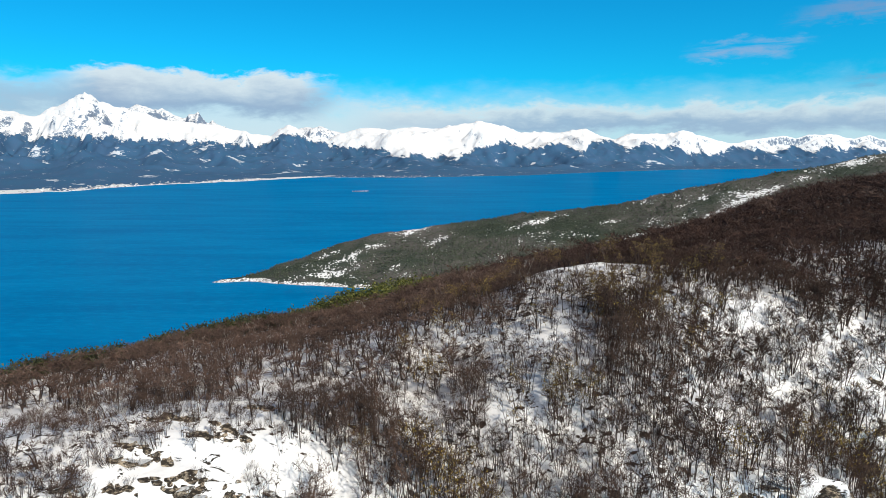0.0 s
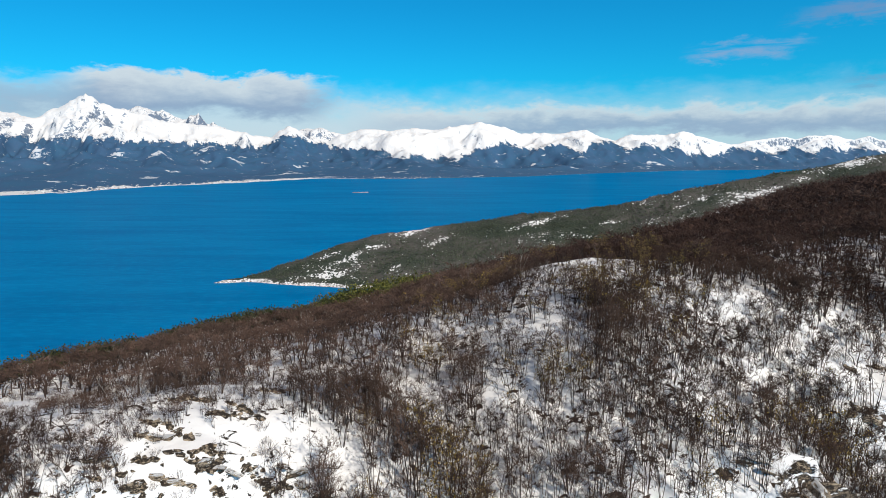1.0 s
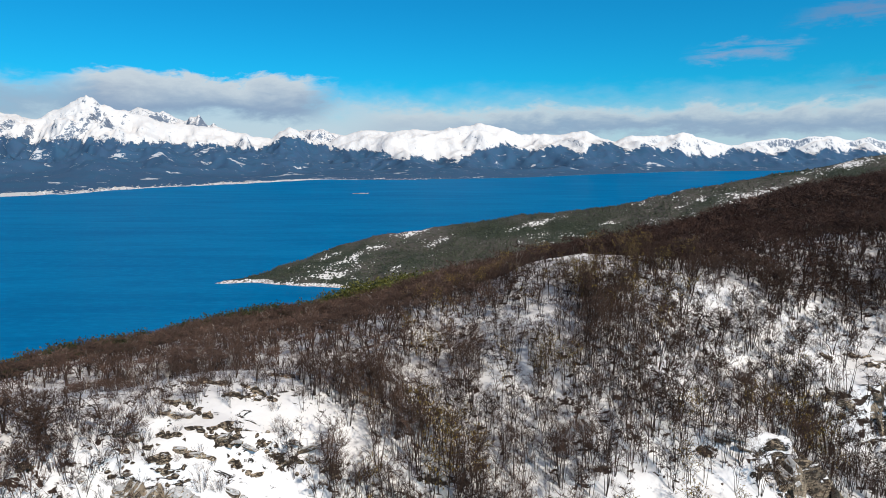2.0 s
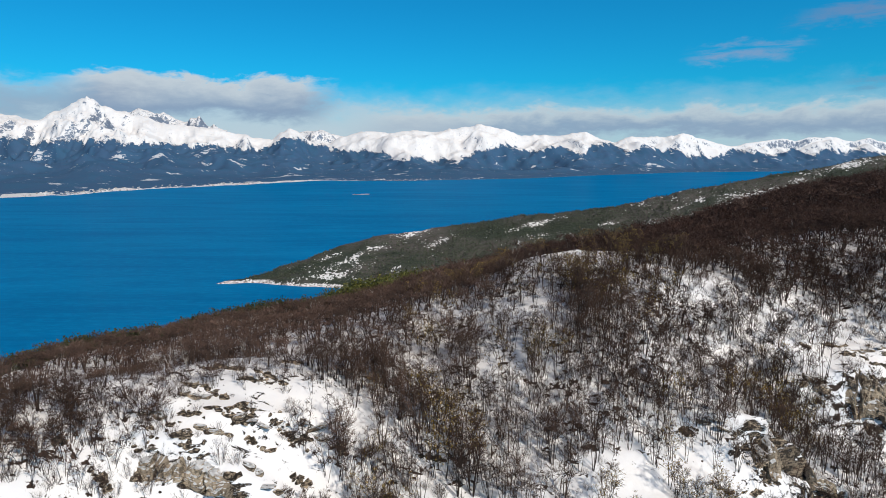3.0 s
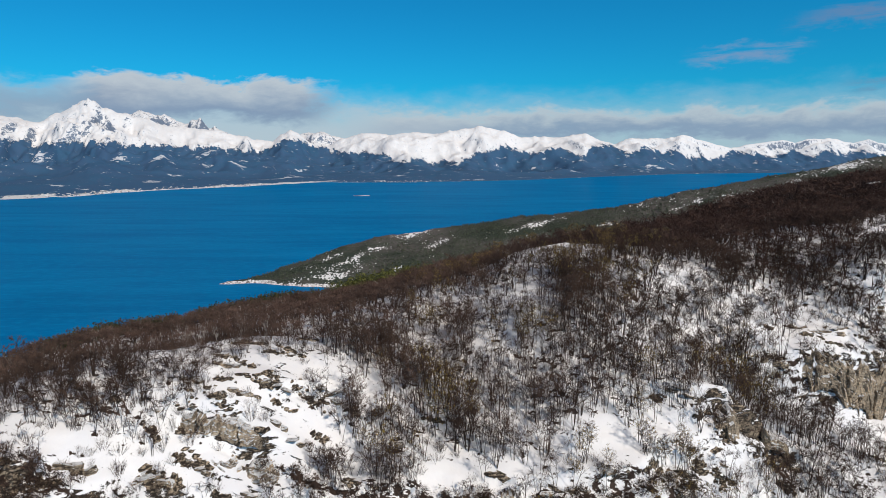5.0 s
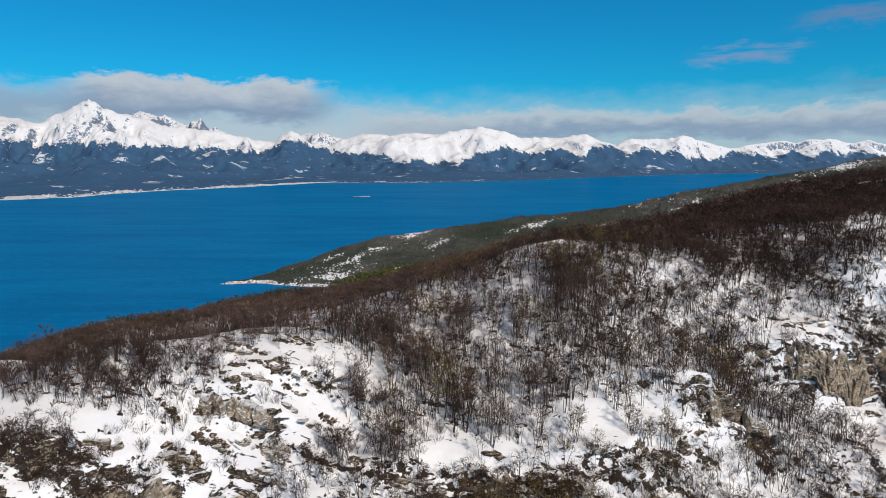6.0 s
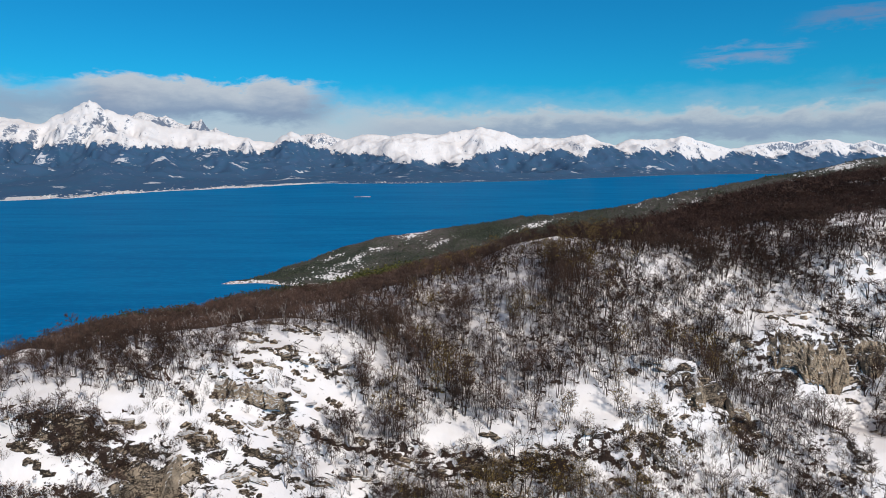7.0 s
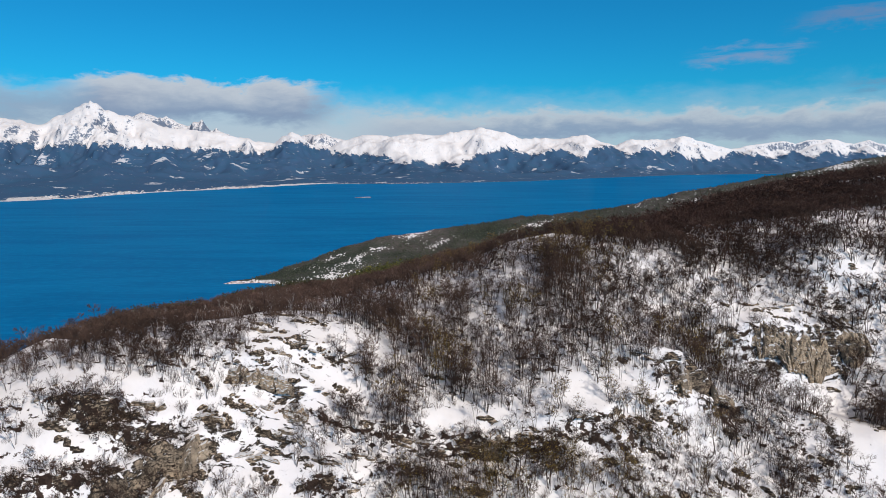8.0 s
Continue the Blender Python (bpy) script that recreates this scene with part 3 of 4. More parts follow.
# snowy bogs and clearings on the low ground: bearing, way up the slope, half-widths of both
MEADOWS = ((-0.698, 0.74, 0.024, 0.014), (-0.605, 0.521, 0.012, 0.024), (-0.635, 0.503, 0.012, 0.02), (-0.483, 0.51, 0.030, 0.014), (-0.402, 0.614, 0.024, 0.026), (-0.506, 0.176, 0.020, 0.02), (-0.743, 0.523, 0.010, 0.014),
           (-0.673, 0.158, 0.016, 0.011), (-0.462, 0.311, 0.014, 0.012), (-0.358, 0.503, 0.014, 0.016), (-0.277, 0.257, 0.024, 0.024), (-0.247, 0.498, 0.018, 0.014), (-0.243, 0.246, 0.012, 0.024), (-0.112, 0.043, 0.018, 0.016), (-0.077, 0.277, 0.006, 0.02),
           (0.054, 0.041, 0.014, 0.016), (0.112, 0.568, 0.020, 0.03), (0.228, 0.544, 0.014, 0.03), (0.354, 0.483, 0.020, 0.02), (0.369, 0.438, 0.014, 0.02), (-0.561, 0.548, 0.018, 0.014), (-0.588, 0.253, 0.010, 0.012))


# the peaks behind: bearing, distance, height
BEHIND = ((-0.80, 4550, 160), (-0.62, 4550, 268), (-0.56, 4550, 428), (-0.515, 4600, 501), (-0.495, 4600, 482), (-0.475, 4600, 460), (-0.458, 4600, 412), (-0.440, 4600, 369), (-0.424, 4600, 404),
          (-0.412, 4600, 374), (-0.398, 4600, 326), (-0.37, 4600, 289), (-0.30, 4600, 214), (-0.225, 4650, 305), (-0.20, 4650, 310), (-0.17, 4650, 257), (-0.12, 4650, 193))


def far_land(u, s, crest, low, high):
    """Place on the far side of the water: bearing u, and s from 0 at the shore over 1 at the crest to 1.2 behind it."""
    shore = np.interp(u, [c[0] for c in COAST], [c[1] for c in COAST])
    shore = shore + (rough(u, u * 0, 0.02, 4, 71) - 0.5) * 60
    depth = np.interp(u, [c[0] for c in crest], [c[1] for c in crest])
    top = np.interp(u, [c[0] for c in crest], [c[2] for c in crest])
    y = shore + (depth - shore) * s
    x = u * y
    up = np.clip(s, 0, 1)
    base = low * up + (0.42 - low) * up ** 2 + 0.58 * smooth(up, 0.40, 1.04) ** 1.3
    z = top * base * (1 - 1.6 * np.clip(s - 1, 0, 1))
    ridge = rough(x + 0.5 * y, 0.7 * y - 0.5 * x, 620, 4, 81, 0.45, True)
    fine = rough(x, y, 150, 4, 91, 0.5, True)
    amp = smooth(up, 0.05, 0.7)
    keep = 1 - 0.8 * smooth(s, 0.82, 1.0)
    arete = rough(x + 0.25 * y, 0.55 * y, 240, 3, 87, 0.5, True) ** 1.5
    z = z + amp * smooth(up, 0.35, 0.8) * (arete - 0.42) * top * 0.28 * (1 - 0.9 * smooth(s, 0.8, 0.98))
    z = z + amp * keep * (ridge - 0.62) * top * 0.8 + amp * (fine - 0.55) * high * (0.5 + 0.5 * keep) * (0.4 + top / 400)
    # valleys between the spurs that run down from the crest
    sway = 110 * rough(x, y, 500, 2, 95)
    spur = rough(x + 0.35 * y + sway, 0.22 * y, 170, 3, 97, 0.5, True)
    broad = rough(x - 0.55 * y + 2 * sway, 0.5 * y + 0.3 * x, 420, 3, 98, 0.4, True)
    spur = spur + (broad - spur) * smooth(u, -0.32, -0.05)
    z = z - (1 - spur) * 0.42 * top * smooth(s, 0.55, 0.82) * (1 - 0.92 * smooth(s, 0.90, 0.99))
    z = z + (rough(u, 0 * u, 0.018, 3, 99, 0.6, True) - 0.55) * 20 * (top / 300) * smooth(s, 0.88, 1.0)
    z = z + smooth(s, 0.0, 0.06) * 2.5 - 3.0 * (s < 0)
    return x, y, z


def build_range(name, label, crest, u0, u1, du, ss, low, high, rocky=0.0):
    us = np.arange(u0, u1, du)
    U, S = np.meshgrid(us, ss)
    X, Y, Z = far_land(U, S, crest, low, high)
    # steepness seen along both mesh directions
    dz_s = np.gradient(Z, axis=0) / np.maximum(np.gradient(Y, axis=0), 1)
    dz_u = np.gradient(Z, axis=1) / np.maximum(np.gradient(X, axis=1), 1)
    steep = smooth(np.hypot(dz_s, dz_u), 0.60, 2.0) + rocky + 0.55 * blob(U, S, -0.585, 0.86, 0.03, 0.05) + 0.4 * blob(U, S, -0.655, 0.93, 0.014, 0.04) + 0.3 * blob(U, S, -0.73, 0.95, 0.03, 0.04)
    line = np.clip(0.5 + (Z - snow_height(U) - (rough(U, 0 * U, 0.02, 3, 77) - 0.5) * 24) / 70.0, 0, 1.2)
    coast = (1 - smooth(S, 0.02, 0.075)) * smooth(-U, 0.1, 0.3) * (0.5 + 0.7 * smooth(rough(U, 0 * U, 0.05, 3, 79), 0.4, 0.6)) + 0.6 * (1 - smooth(S, 0.004, 0.02))
    meadow = np.clip(sum(blob(U, S, *m) for m in MEADOWS), 0, 1)
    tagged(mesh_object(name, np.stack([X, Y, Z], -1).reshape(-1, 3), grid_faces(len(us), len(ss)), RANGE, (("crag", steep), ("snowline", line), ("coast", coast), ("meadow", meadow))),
           label, "mountains", kind="structure")


# lower edge of the snow, by bearing and height: spurs of wood between tongues of snow
SNOW_BEARING = (-0.924, -0.767, -0.669, -0.583, -0.509, -0.474, -0.43, -0.391, -0.346, -0.296, -0.276, -0.258, -0.234, -0.196, -0.181, -0.107, -0.077, -0.047, -0.018, 0, 0.023, 0.05, 0.107, 0.134, 0.163, 0.199, 0.218, 0.244, 0.253, 0.286, 0.318, 0.343, 0.373, 0.383, 0.427, 0.462, 0.497, 0.546, 0.567, 0.601, 0.636, 0.656, 0.681, 0.715, 0.746, 0.818)
SNOW_EDGE = (212, 215, 207, 202, 187, 194, 178, 189, 161, 155, 225, 233, 211, 178, 152, 137, 87, 114, 67, 90, 74, 126, 198, 154, 134, 179, 146, 125, 188, 201, 134, 188, 134, 168, 104, 91, 160, 125, 104, 169, 103, 169, 134, 169, 112, 147)


def snow_height(u):
    return np.interp(u, SNOW_BEARING, SNOW_EDGE)


build_hill()
build_headland()
SLOPES = np.concatenate([np.linspace(-0.02, 0.5, 56), np.linspace(0.5, 1.05, 124)[1:], np.linspace(1.05, 1.25, 6)[1:]])
build_range("mountain_range", "snow-capped mountain range above wooded lower slopes painted hazy blue", PEAKS, -0.95, 0.95, 0.003, SLOPES, 0.20, 24.0)
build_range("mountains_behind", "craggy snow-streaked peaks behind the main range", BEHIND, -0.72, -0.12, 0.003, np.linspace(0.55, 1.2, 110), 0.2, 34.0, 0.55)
xs = graded((-9000, -900, 900), (-900, 900, 100), (900, 9000, 900))
ys = graded((-3000, -300, 300), (-300, 4980, 120))
X, Y = np.meshgrid(xs, ys)
tagged(mesh_object("water", np.stack([X, Y, 0 * X], -1).reshape(-1, 3), grid_faces(len(xs), len(ys)), SEA), "deep blue sea channel with small ripples", "water", kind="structure")


# ---- shapes of the plants ----
class Twigs:
    """Collects the triangles of one plant, by part."""

    def __init__(self, seed):
        self.rng = np.random.default_rng(seed)
        self.parts = {}

    def add(self, part_name, verts, tris):
        v, t = self.parts.setdefault(part_name, ([], []))
        start = sum(len(a) for a in v)
        v.append(np.asarray(verts, float))
        t.append(np.asarray(tris, int) + start)

    def tube(self, part_name, points, radii):
        points = np.asarray(points, float)
        ring = np.array([[math.cos(a), math.sin(a), 0] for a in (0.3, 2.4, 4.5)])
        verts = np.concatenate([p + ring * r for p, r in zip(points, radii)])
        tris = []
        for k in range(len(points) - 1):
            for i in range(3):
                a, b = 3 * k + i, 3 * k + (i + 1) % 3
                tris += [(a, b, b + 3), (a, b + 3, a + 3)]
        self.add(part_name, verts, tris)

    def blade(self, part_name, a, b, width):
        side = np.cross(b - a, self.rng.normal(size=3))
        side *= width / 2 / (np.linalg.norm(side) + 1e-9)
        self.add(part_name, [a - side, a + side, b], [(0, 1, 2)])

    def leaf(self, part_name, at, size):
        u, w = self.rng.normal(size=3), self.rng.normal(size=3)
        u /= np.linalg.norm(u)
        w -= u * (u @ w)
        w /= np.linalg.norm(w)
        self.add(part_name, [at - u * size, at + w * size * 0.6, at + u * size, at - w * size * 0.6], [(0, 1, 2), (0, 2, 3)])

    def arrays(self, part_name):
        v, t = self.parts[part_name]
        return np.concatenate(v), np.concatenate(t)


def bare_tree(seed, height, stems, lean, limbs, twigs, twig_width, thick=1.0, leaves=0, low=0.35, leaf_size=0.05):
    """A leafless beech: one or more curved stems that fork into rising limbs, branches and a fan of fine twigs."""
    g = Twigs(seed)
    rng = g.rng
    for s in range(stems):
        az = rng.uniform(0, 2 * math.pi)
        tip = height * rng.uniform(0.72, 1.0)
        out = np.array([math.cos(az), math.sin(az), 0.0])
        way = out * lean * rng.uniform(0.4, 1.2)
        base = out * 0.10 * (stems > 1)
        bend = rng.normal(size=3) * np.array([1, 1, 0]) * 0.045 * tip
        ts = np.array([0, 0.33, 0.68, 1.0])
        pts = [base + np.array([0, 0, tip * t]) + way * tip * (t ** 1.4) + bend * math.sin(2.6 * t) + rng.normal(size=3) * 0.012 * tip * t for t in ts]
        pts[0] = pts[0] - np.array([0, 0, 0.25])
        r = 0.031 * thick * height / 4
        g.tube("trunk", pts, [r, 0.8 * r, 0.5 * r, 0.005])
        for _ in range(limbs):
            t = low + (0.97 - low) * rng.random() ** 0.8
            k = min(int(np.searchsorted(ts, t)) - 1, 2)
            a = pts[k] + (pts[k + 1] - pts[k]) * (t - ts[k]) / (ts[k + 1] - ts[k])
            baz = rng.uniform(0, 2 * math.pi)
            d = np.array([math.cos(baz), math.sin(baz), rng.uniform(0.5, 1.5)])
            d /= np.linalg.norm(d)
            length = height * (0.12 + 0.26 * (1.05 - t)) * rng.uniform(0.7, 1.25)
            b = a + d * length
            g.blade("trunk", a, b, 1.1 * r)
            for _ in range(3):
                p = a + (b - a) * rng.uniform(0.25, 0.8)
                e = d + rng.normal(size=3) * 0.55
                q = p + e / np.linalg.norm(e) * length * rng.uniform(0.4, 0.75)
                g.blade("crown", p, q, 1.5 * twig_width)
                for _ in range(twigs):
                    m = p + (q - p) * rng.uniform(0.2, 1.0)
                    f = e * 0.6 + rng.normal(size=3) * 0.6 + np.array([0, 0, 0.2])
                    f *= height * rng.uniform(0.05, 0.11) / np.linalg.norm(f)
                    g.blade("crown", m, m + f, twig_width)
                    if leaves and rng.random() < leaves:
                        g.leaf("foliage", m + f * rng.uniform(0.3, 1.0), leaf_size * rng.uniform(0.7, 1.3))
    return g


def round_tree(seed, height, spread, twigs, twig_width):
    """A low rounded leafless crown seen from afar: a forked stem and a dome of fine twigs with gaps."""
    g = Twigs(seed)
    rng = g.rng
    for _ in range(2):
        lean = rng.normal(size=2) * 0.35
        g.tube("trunk", [(0, 0, -0.3), (lean[0] * 0.5, lean[1] * 0.5, height * 0.45), (lean[0] * 1.5, lean[1] * 1.5, height * 0.8)], (0.06, 0.05, 0.015))
    puffs = [(rng.normal(size=3) * np.array([0.45, 0.45, 0.16]) * spread + np.array([0, 0, height * 0.72]), rng.uniform(0.45, 0.75) * spread) for _ in range(5)]
    for _ in range(twigs):
        at, reach = puffs[int(rng.integers(len(puffs)))]
        d = rng.normal(size=3)
        d[2] = abs(d[2]) * 0.8 - 0.15
        d /= np.linalg.norm(d)
        g.blade("crown", at + d * reach * rng.uniform(0.1, 0.5), at + d * reach * rng.uniform(0.85, 1.15) + rng.normal(size=3) * 0.12, twig_width * rng.uniform(0.7, 1.3))
    return g


def bush(seed, height, spread, stems, twig_width, twigs=6):
    """A low shrub: a fan of thin stems from one base."""
    g = Twigs(seed)
    rng = g.rng
    for s in range(stems):
        az, out = rng.uniform(0, 2 * math.pi), spread * math.sqrt(rng.random())
        tip = np.array([math.cos(az) * out, math.sin(az) * out, height * rng.uniform(0.6, 1.0) * (1.05 - 0.4 * out / spread)])
        base = np.array([math.cos(az) * out * 0.35, math.sin(az) * out * 0.35, -0.12])
        g.blade("trunk", base, tip, twig_width * 1.25)
        for _ in range(twigs):
            q = base + (tip - base) * rng.uniform(0.35, 1.0)
            e = (tip - base) / np.linalg.norm(tip - base) + rng.normal(size=3) * 0.5
            g.blade("crown", q, q + e * height * rng.uniform(0.12, 0.3), twig_width)
    return g


def evergreen(seed, height, spread, clumps, leaf_size):
    """A dense evergreen shrub: stems and clumps of small leaves with an uneven outline."""
    g = Twigs(seed)
    rng = g.rng
    for c in range(clumps):
        az, out = rng.uniform(0, 2 * math.pi), spread * math.sqrt(rng.random())
        at = np.array([math.cos(az) * out, math.sin(az) * out, height * rng.uniform(0.3, 1.0) * math.sqrt(max(0.05, 1 - (out / spread) ** 2 * 0.8))])
        g.blade("trunk", np.array([at[0] * 0.2, at[1] * 0.2, -0.2]), at, 0.06)
        for _ in range(12):
            g.leaf("foliage", at + rng.normal(size=3) * np.array([0.22, 0.22, 0.16]) * spread, leaf_size * rng.uniform(0.6, 1.4))
    return g


def conifer_like(seed):
    """A far tree of the headland: a tapering crown of ragged tiers on a short trunk, some 40 triangles."""
    g = Twigs(seed)
    rng = g.rng
    g.blade("trunk", np.array([0, 0, -0.5]), np.array([0, 0, 2.2]), 0.3)
    for k in range(14):
        h = rng.uniform(0.15, 1.0)
        az = rng.uniform(0, 2 * math.pi)
        out = np.array([math.cos(az), math.sin(az), 0.0]) * (1.5 * (1 - h) ** 0.45 + 0.4)
        side = np.cross(out, (0, 0, 1)) * 0.55
        top = np.array([0, 0, 2.6 * h + 0.9]) + rng.normal(size=3) * 0.15
        g.add("foliage", [top, out + side + (0, 0, 2.6 * h - 0.1), out - side + (0, 0, 2.6 * h - 0.1)], [(0, 1, 2)])
    return g


def spread_out(protos, part_name, kinds, at, yaw, size):
    """Joins many copies of one part of some plants into one pair of arrays."""
    all_v, all_t, start = [], [], 0
    for k, g in enumerate(protos):
        pick = np.nonzero(kinds == k)[0]
        if part_name not in g.parts or not len(pick):
            continue
        v, t = g.arrays(part_name)
        c, s = np.cos(yaw[pick])[:, None], np.sin(yaw[pick])[:, None]
        x, y = v[None, :, 0] * c - v[None, :, 1] * s, v[None, :, 0] * s + v[None, :, 1] * c
        p = np.stack([x, y, np.broadcast_to(v[None, :, 2], x.shape)], -1) * size[pick][:, None, None] + at[pick][:, None, :]
        all_v.append(p.reshape(-1, 3))
        all_t.append((t[None] + (np.arange(len(pick)) * len(v))[:, None, None]).reshape(-1, 3) + start)
        start += len(pick) * len(v)
    return (np.concatenate(all_v), np.concatenate(all_t)) if all_v else None


def part(name, arrays, mat, parent, label=""):
    ob = mesh_object(name, *arrays, mat, flat=True)
    ob.parent = parent
    return tagged(ob, label)


PART_LOOK = {"trunk": STEM, "crown": TWIG, "foliage": DRY}


def thicket(name, label, category, protos, kinds, at, yaw, size, look_of=PART_LOOK):
    """A wood too large to count: one thing of kind stuff, with its trunks, twigs and leaves as parts."""
    root = tagged(new(name), label, category, kind="stuff")
    for key in ("trunk", "crown", "foliage"):
        arrays = spread_out(protos, key, kinds, at, yaw, size)
        if arrays:
            tagged(part({"trunk": "trunks", "crown": "twigs", "foliage": "leaves"}[key], arrays, look_of[key], root), kind="stuff")
    return root


def scatter(rng, x0, x1, y0, y1, gap):
    """A jittered grid of places."""
    gx, gy = np.meshgrid(np.arange(x0, x1, gap), np.arange(y0, y1, gap))
    return gx.ravel() + rng.uniform(-0.48, 0.48, gx.size) * gap, gy.ravel() + rng.uniform(-0.48, 0.48, gx.size) * gap


def single_trees(name, label, category, group, g, spots, look_of=PART_LOOK, part_names=("trunk", "crown", "foliage")):
    """Countable plants: one built with its parts, the others copied. spots: x, y, turn, size."""
    first = None
    for x, y, turn, size in spots:
        z = float(hill(np.array([x]), np.array([y]))[0]) - 0.05
        m = pose(x, y, z, 0, 0, turn) @ Matrix.Diagonal((size, size, size, 1))
        if first is None:
            first = tagged(new(name), label, category, group)
            for key in part_names:
                if key in g.parts:
                    part(key, g.arrays(key), look_of[key], first)
            first.matrix_basis = pose(x, y, z, 0, 0, turn)
        else:
            copy_thing(first, m)
    return first


# ---- rocks ----
def slab_mesh(name, seed, facets, wide):
    """A broken block of bedrock: many flat facets, chipped edges and cracks."""
    rng = np.random.default_rng(seed)
    bm = bmesh.new()
    bmesh.ops.create_icosphere(bm, subdivisions=3, radius=1.0)
    n = rng.normal(size=(facets, 3))
    n /= np.linalg.norm(n, axis=1)[:, None]
    h = rng.uniform(0.55, 0.95, facets)
    for v in bm.verts:
        d = np.array(v.co.normalized())
        r = min(1.0, float(np.min(h / np.maximum(n @ d, 0.05))))
        p = d * r * np.array(wide)
        crack = noise.noise(Vector(p * 2.3) + Vector((seed, 0, 0)))
        chip = noise.fractal(Vector(p * 5.0) + Vector((0, seed, 0)), 0.8, 2.0, 3)
        r2 = 1 + 0.05 * chip - 0.16 * max(0.0, 0.12 - abs(crack)) / 0.12
        v.co = Vector(p * r2)
    me = bpy.data.meshes.new(name)
    bm.to_mesh(me)
    bm.free()
    me.materials.append(ROCK)
    return me


SLABS = [slab_mesh("slab", 300 + k, 11 + k, w) for k, w in enumerate(((1.0, 0.6, 0.55), (1.3, 0.7, 0.5), (0.8, 0.7, 0.7), (1.6, 0.6, 0.45), (0.9, 0.55, 0.8), (0.7, 0.6, 0.5)))]


def outcrop(rng, x, y, length, height, turn, pieces):
    """A ledge of bedrock breaking through the snow: several slabs side by side."""
    z = float(hill(np.array([x]), np.array([y]))[0])
    root = tagged(new("rock_outcrop"), "weathered tan-grey bedrock ledge breaking through the snow", "rock", "rock outcrops on the slope")
    root.matrix_basis = pose(x, y, z, 0, 0, turn)
    for k in range(pieces):
        along = (k + 0.5) / pieces - 0.5
        ob = new("slab", SLABS[int(rng.integers(len(SLABS)))])
        ob.parent = root
        size = length / pieces * rng.uniform(0.95, 1.5)
        px, py = along * length, rng.normal() * 0.25 * height
        c, s = math.cos(radians(turn)), math.sin(radians(turn))
        wx, wy = x + px * c - py * s, y + px * s + py * c
        dz = float(hill(np.array([wx]), np.array([wy]))[0]) - z
        ob.matrix_basis = pose(px, py, dz - 0.05 * height, rng.normal() * 12, rng.normal() * 14, rng.normal() * 25) @ Matrix.Diagonal((size, max(0.45, height * 0.8), height * rng.uniform(0.45, 0.8), 1))
    return root


def rock_face(x0, y0, x1, y1, height, seed, deep=1.0, lean=0.0):
    """A cliff of tan bedrock: a broken wall with upright joints and ledges, its back and foot sunk into the slope."""
    nu, nv = int(math.hypot(x1 - x0, y1 - y0) / 0.12) + 2, 34
    u, v = np.meshgrid(np.linspace(0, 1, nu), np.linspace(0, 1, nv))
    px, py = x0 + (x1 - x0) * u, y0 + (y1 - y0) * u
    end = np.clip(1 - np.abs(2 * u - 1) ** 3, 0, 1) ** 0.7
    top, foot = hill(px, py + 0.35 * deep) + 0.05, hill(px, py - 0.8 * deep) - 0.8 * deep
    top = np.maximum(top, foot + 0.3)
    top = foot + np.clip(top - foot, 0.3, 2 * height) * (0.3 + 0.7 * end) + 1.3 * deep * (rough(px, 0 * px, 1.5, 4, seed + 60, 0.6) - 0.5)
    # blocks between joints stand out by uneven amounts, in courses that step back upwards
    a = px * 0.9 + 0.9 * rough(px, v * 3, 1.6, 3, seed) + 0.35 * v
    b = v * 3.4 + 1.1 * rough(px, v * 2, 2.5, 3, seed + 9)
    block = grain(np.floor(a), np.floor(b) + 40.0, seed + 20)
    a2, b2 = px * 3.4 + 1.2 * rough(px, v * 5, 0.9, 2, seed + 3), v * 8.0 + 0.8 * np.sin(px * 2.1 + seed)
    chip = grain(np.floor(a2), np.floor(b2) + 80.0, seed + 25)
    joint = np.minimum(np.abs(a - np.round(a)), np.abs(b - np.round(b)))
    cleft = 1 - smooth(np.abs(a / 3.0 - np.round(a / 3.0)), 0.0, 0.045)
    out = 0.42 * block + 0.26 * chip + 0.5 * (rough(px * 1.6, v * 3.0, 0.8, 4, seed + 30, 0.65) - 0.5) - 0.22 * (1 - smooth(joint, 0.0, 0.06)) - 0.9 * cleft + 0.5 * np.floor(b) / 3.4
    y = py + (1.1 - 1.7 * ((1 - lean) * smooth(v, 0, 0.24) + lean * v)) * deep - (out + 0.25) * (0.3 + 0.6 * deep) * end * smooth(v, 0.0, 0.2)
    z = top + (foot - top) * np.clip((v - 0.16 * (1 - lean)) / (1 - 0.16 * (1 - lean)), 0, 1) + 0.30 * (rough(px, v * 4, 0.5, 3, seed + 40, 0.6) - 0.5) * end
    rows_x, rows_y, rows_z = [px[:1], px, px[:1]], [py[:1] + 2.6, y, py[:1] + 2.6], [top[:1] - 0.9, z, foot[:1] - 1.5]
    P = np.stack([np.concatenate(r) for r in (rows_x, rows_y, rows_z)], -1)
    count = P.shape[0]
    P = np.concatenate([P, P[:1]])
    ob = mesh_object("cliff", P.reshape(-1, 3), grid_faces(nu, count + 1)[:, ::-1], TAN, flat=True)
    return tagged(ob, "tan bedrock cliff with dark joints and snow on its ledges", "cliff", "cliffs on the slope")


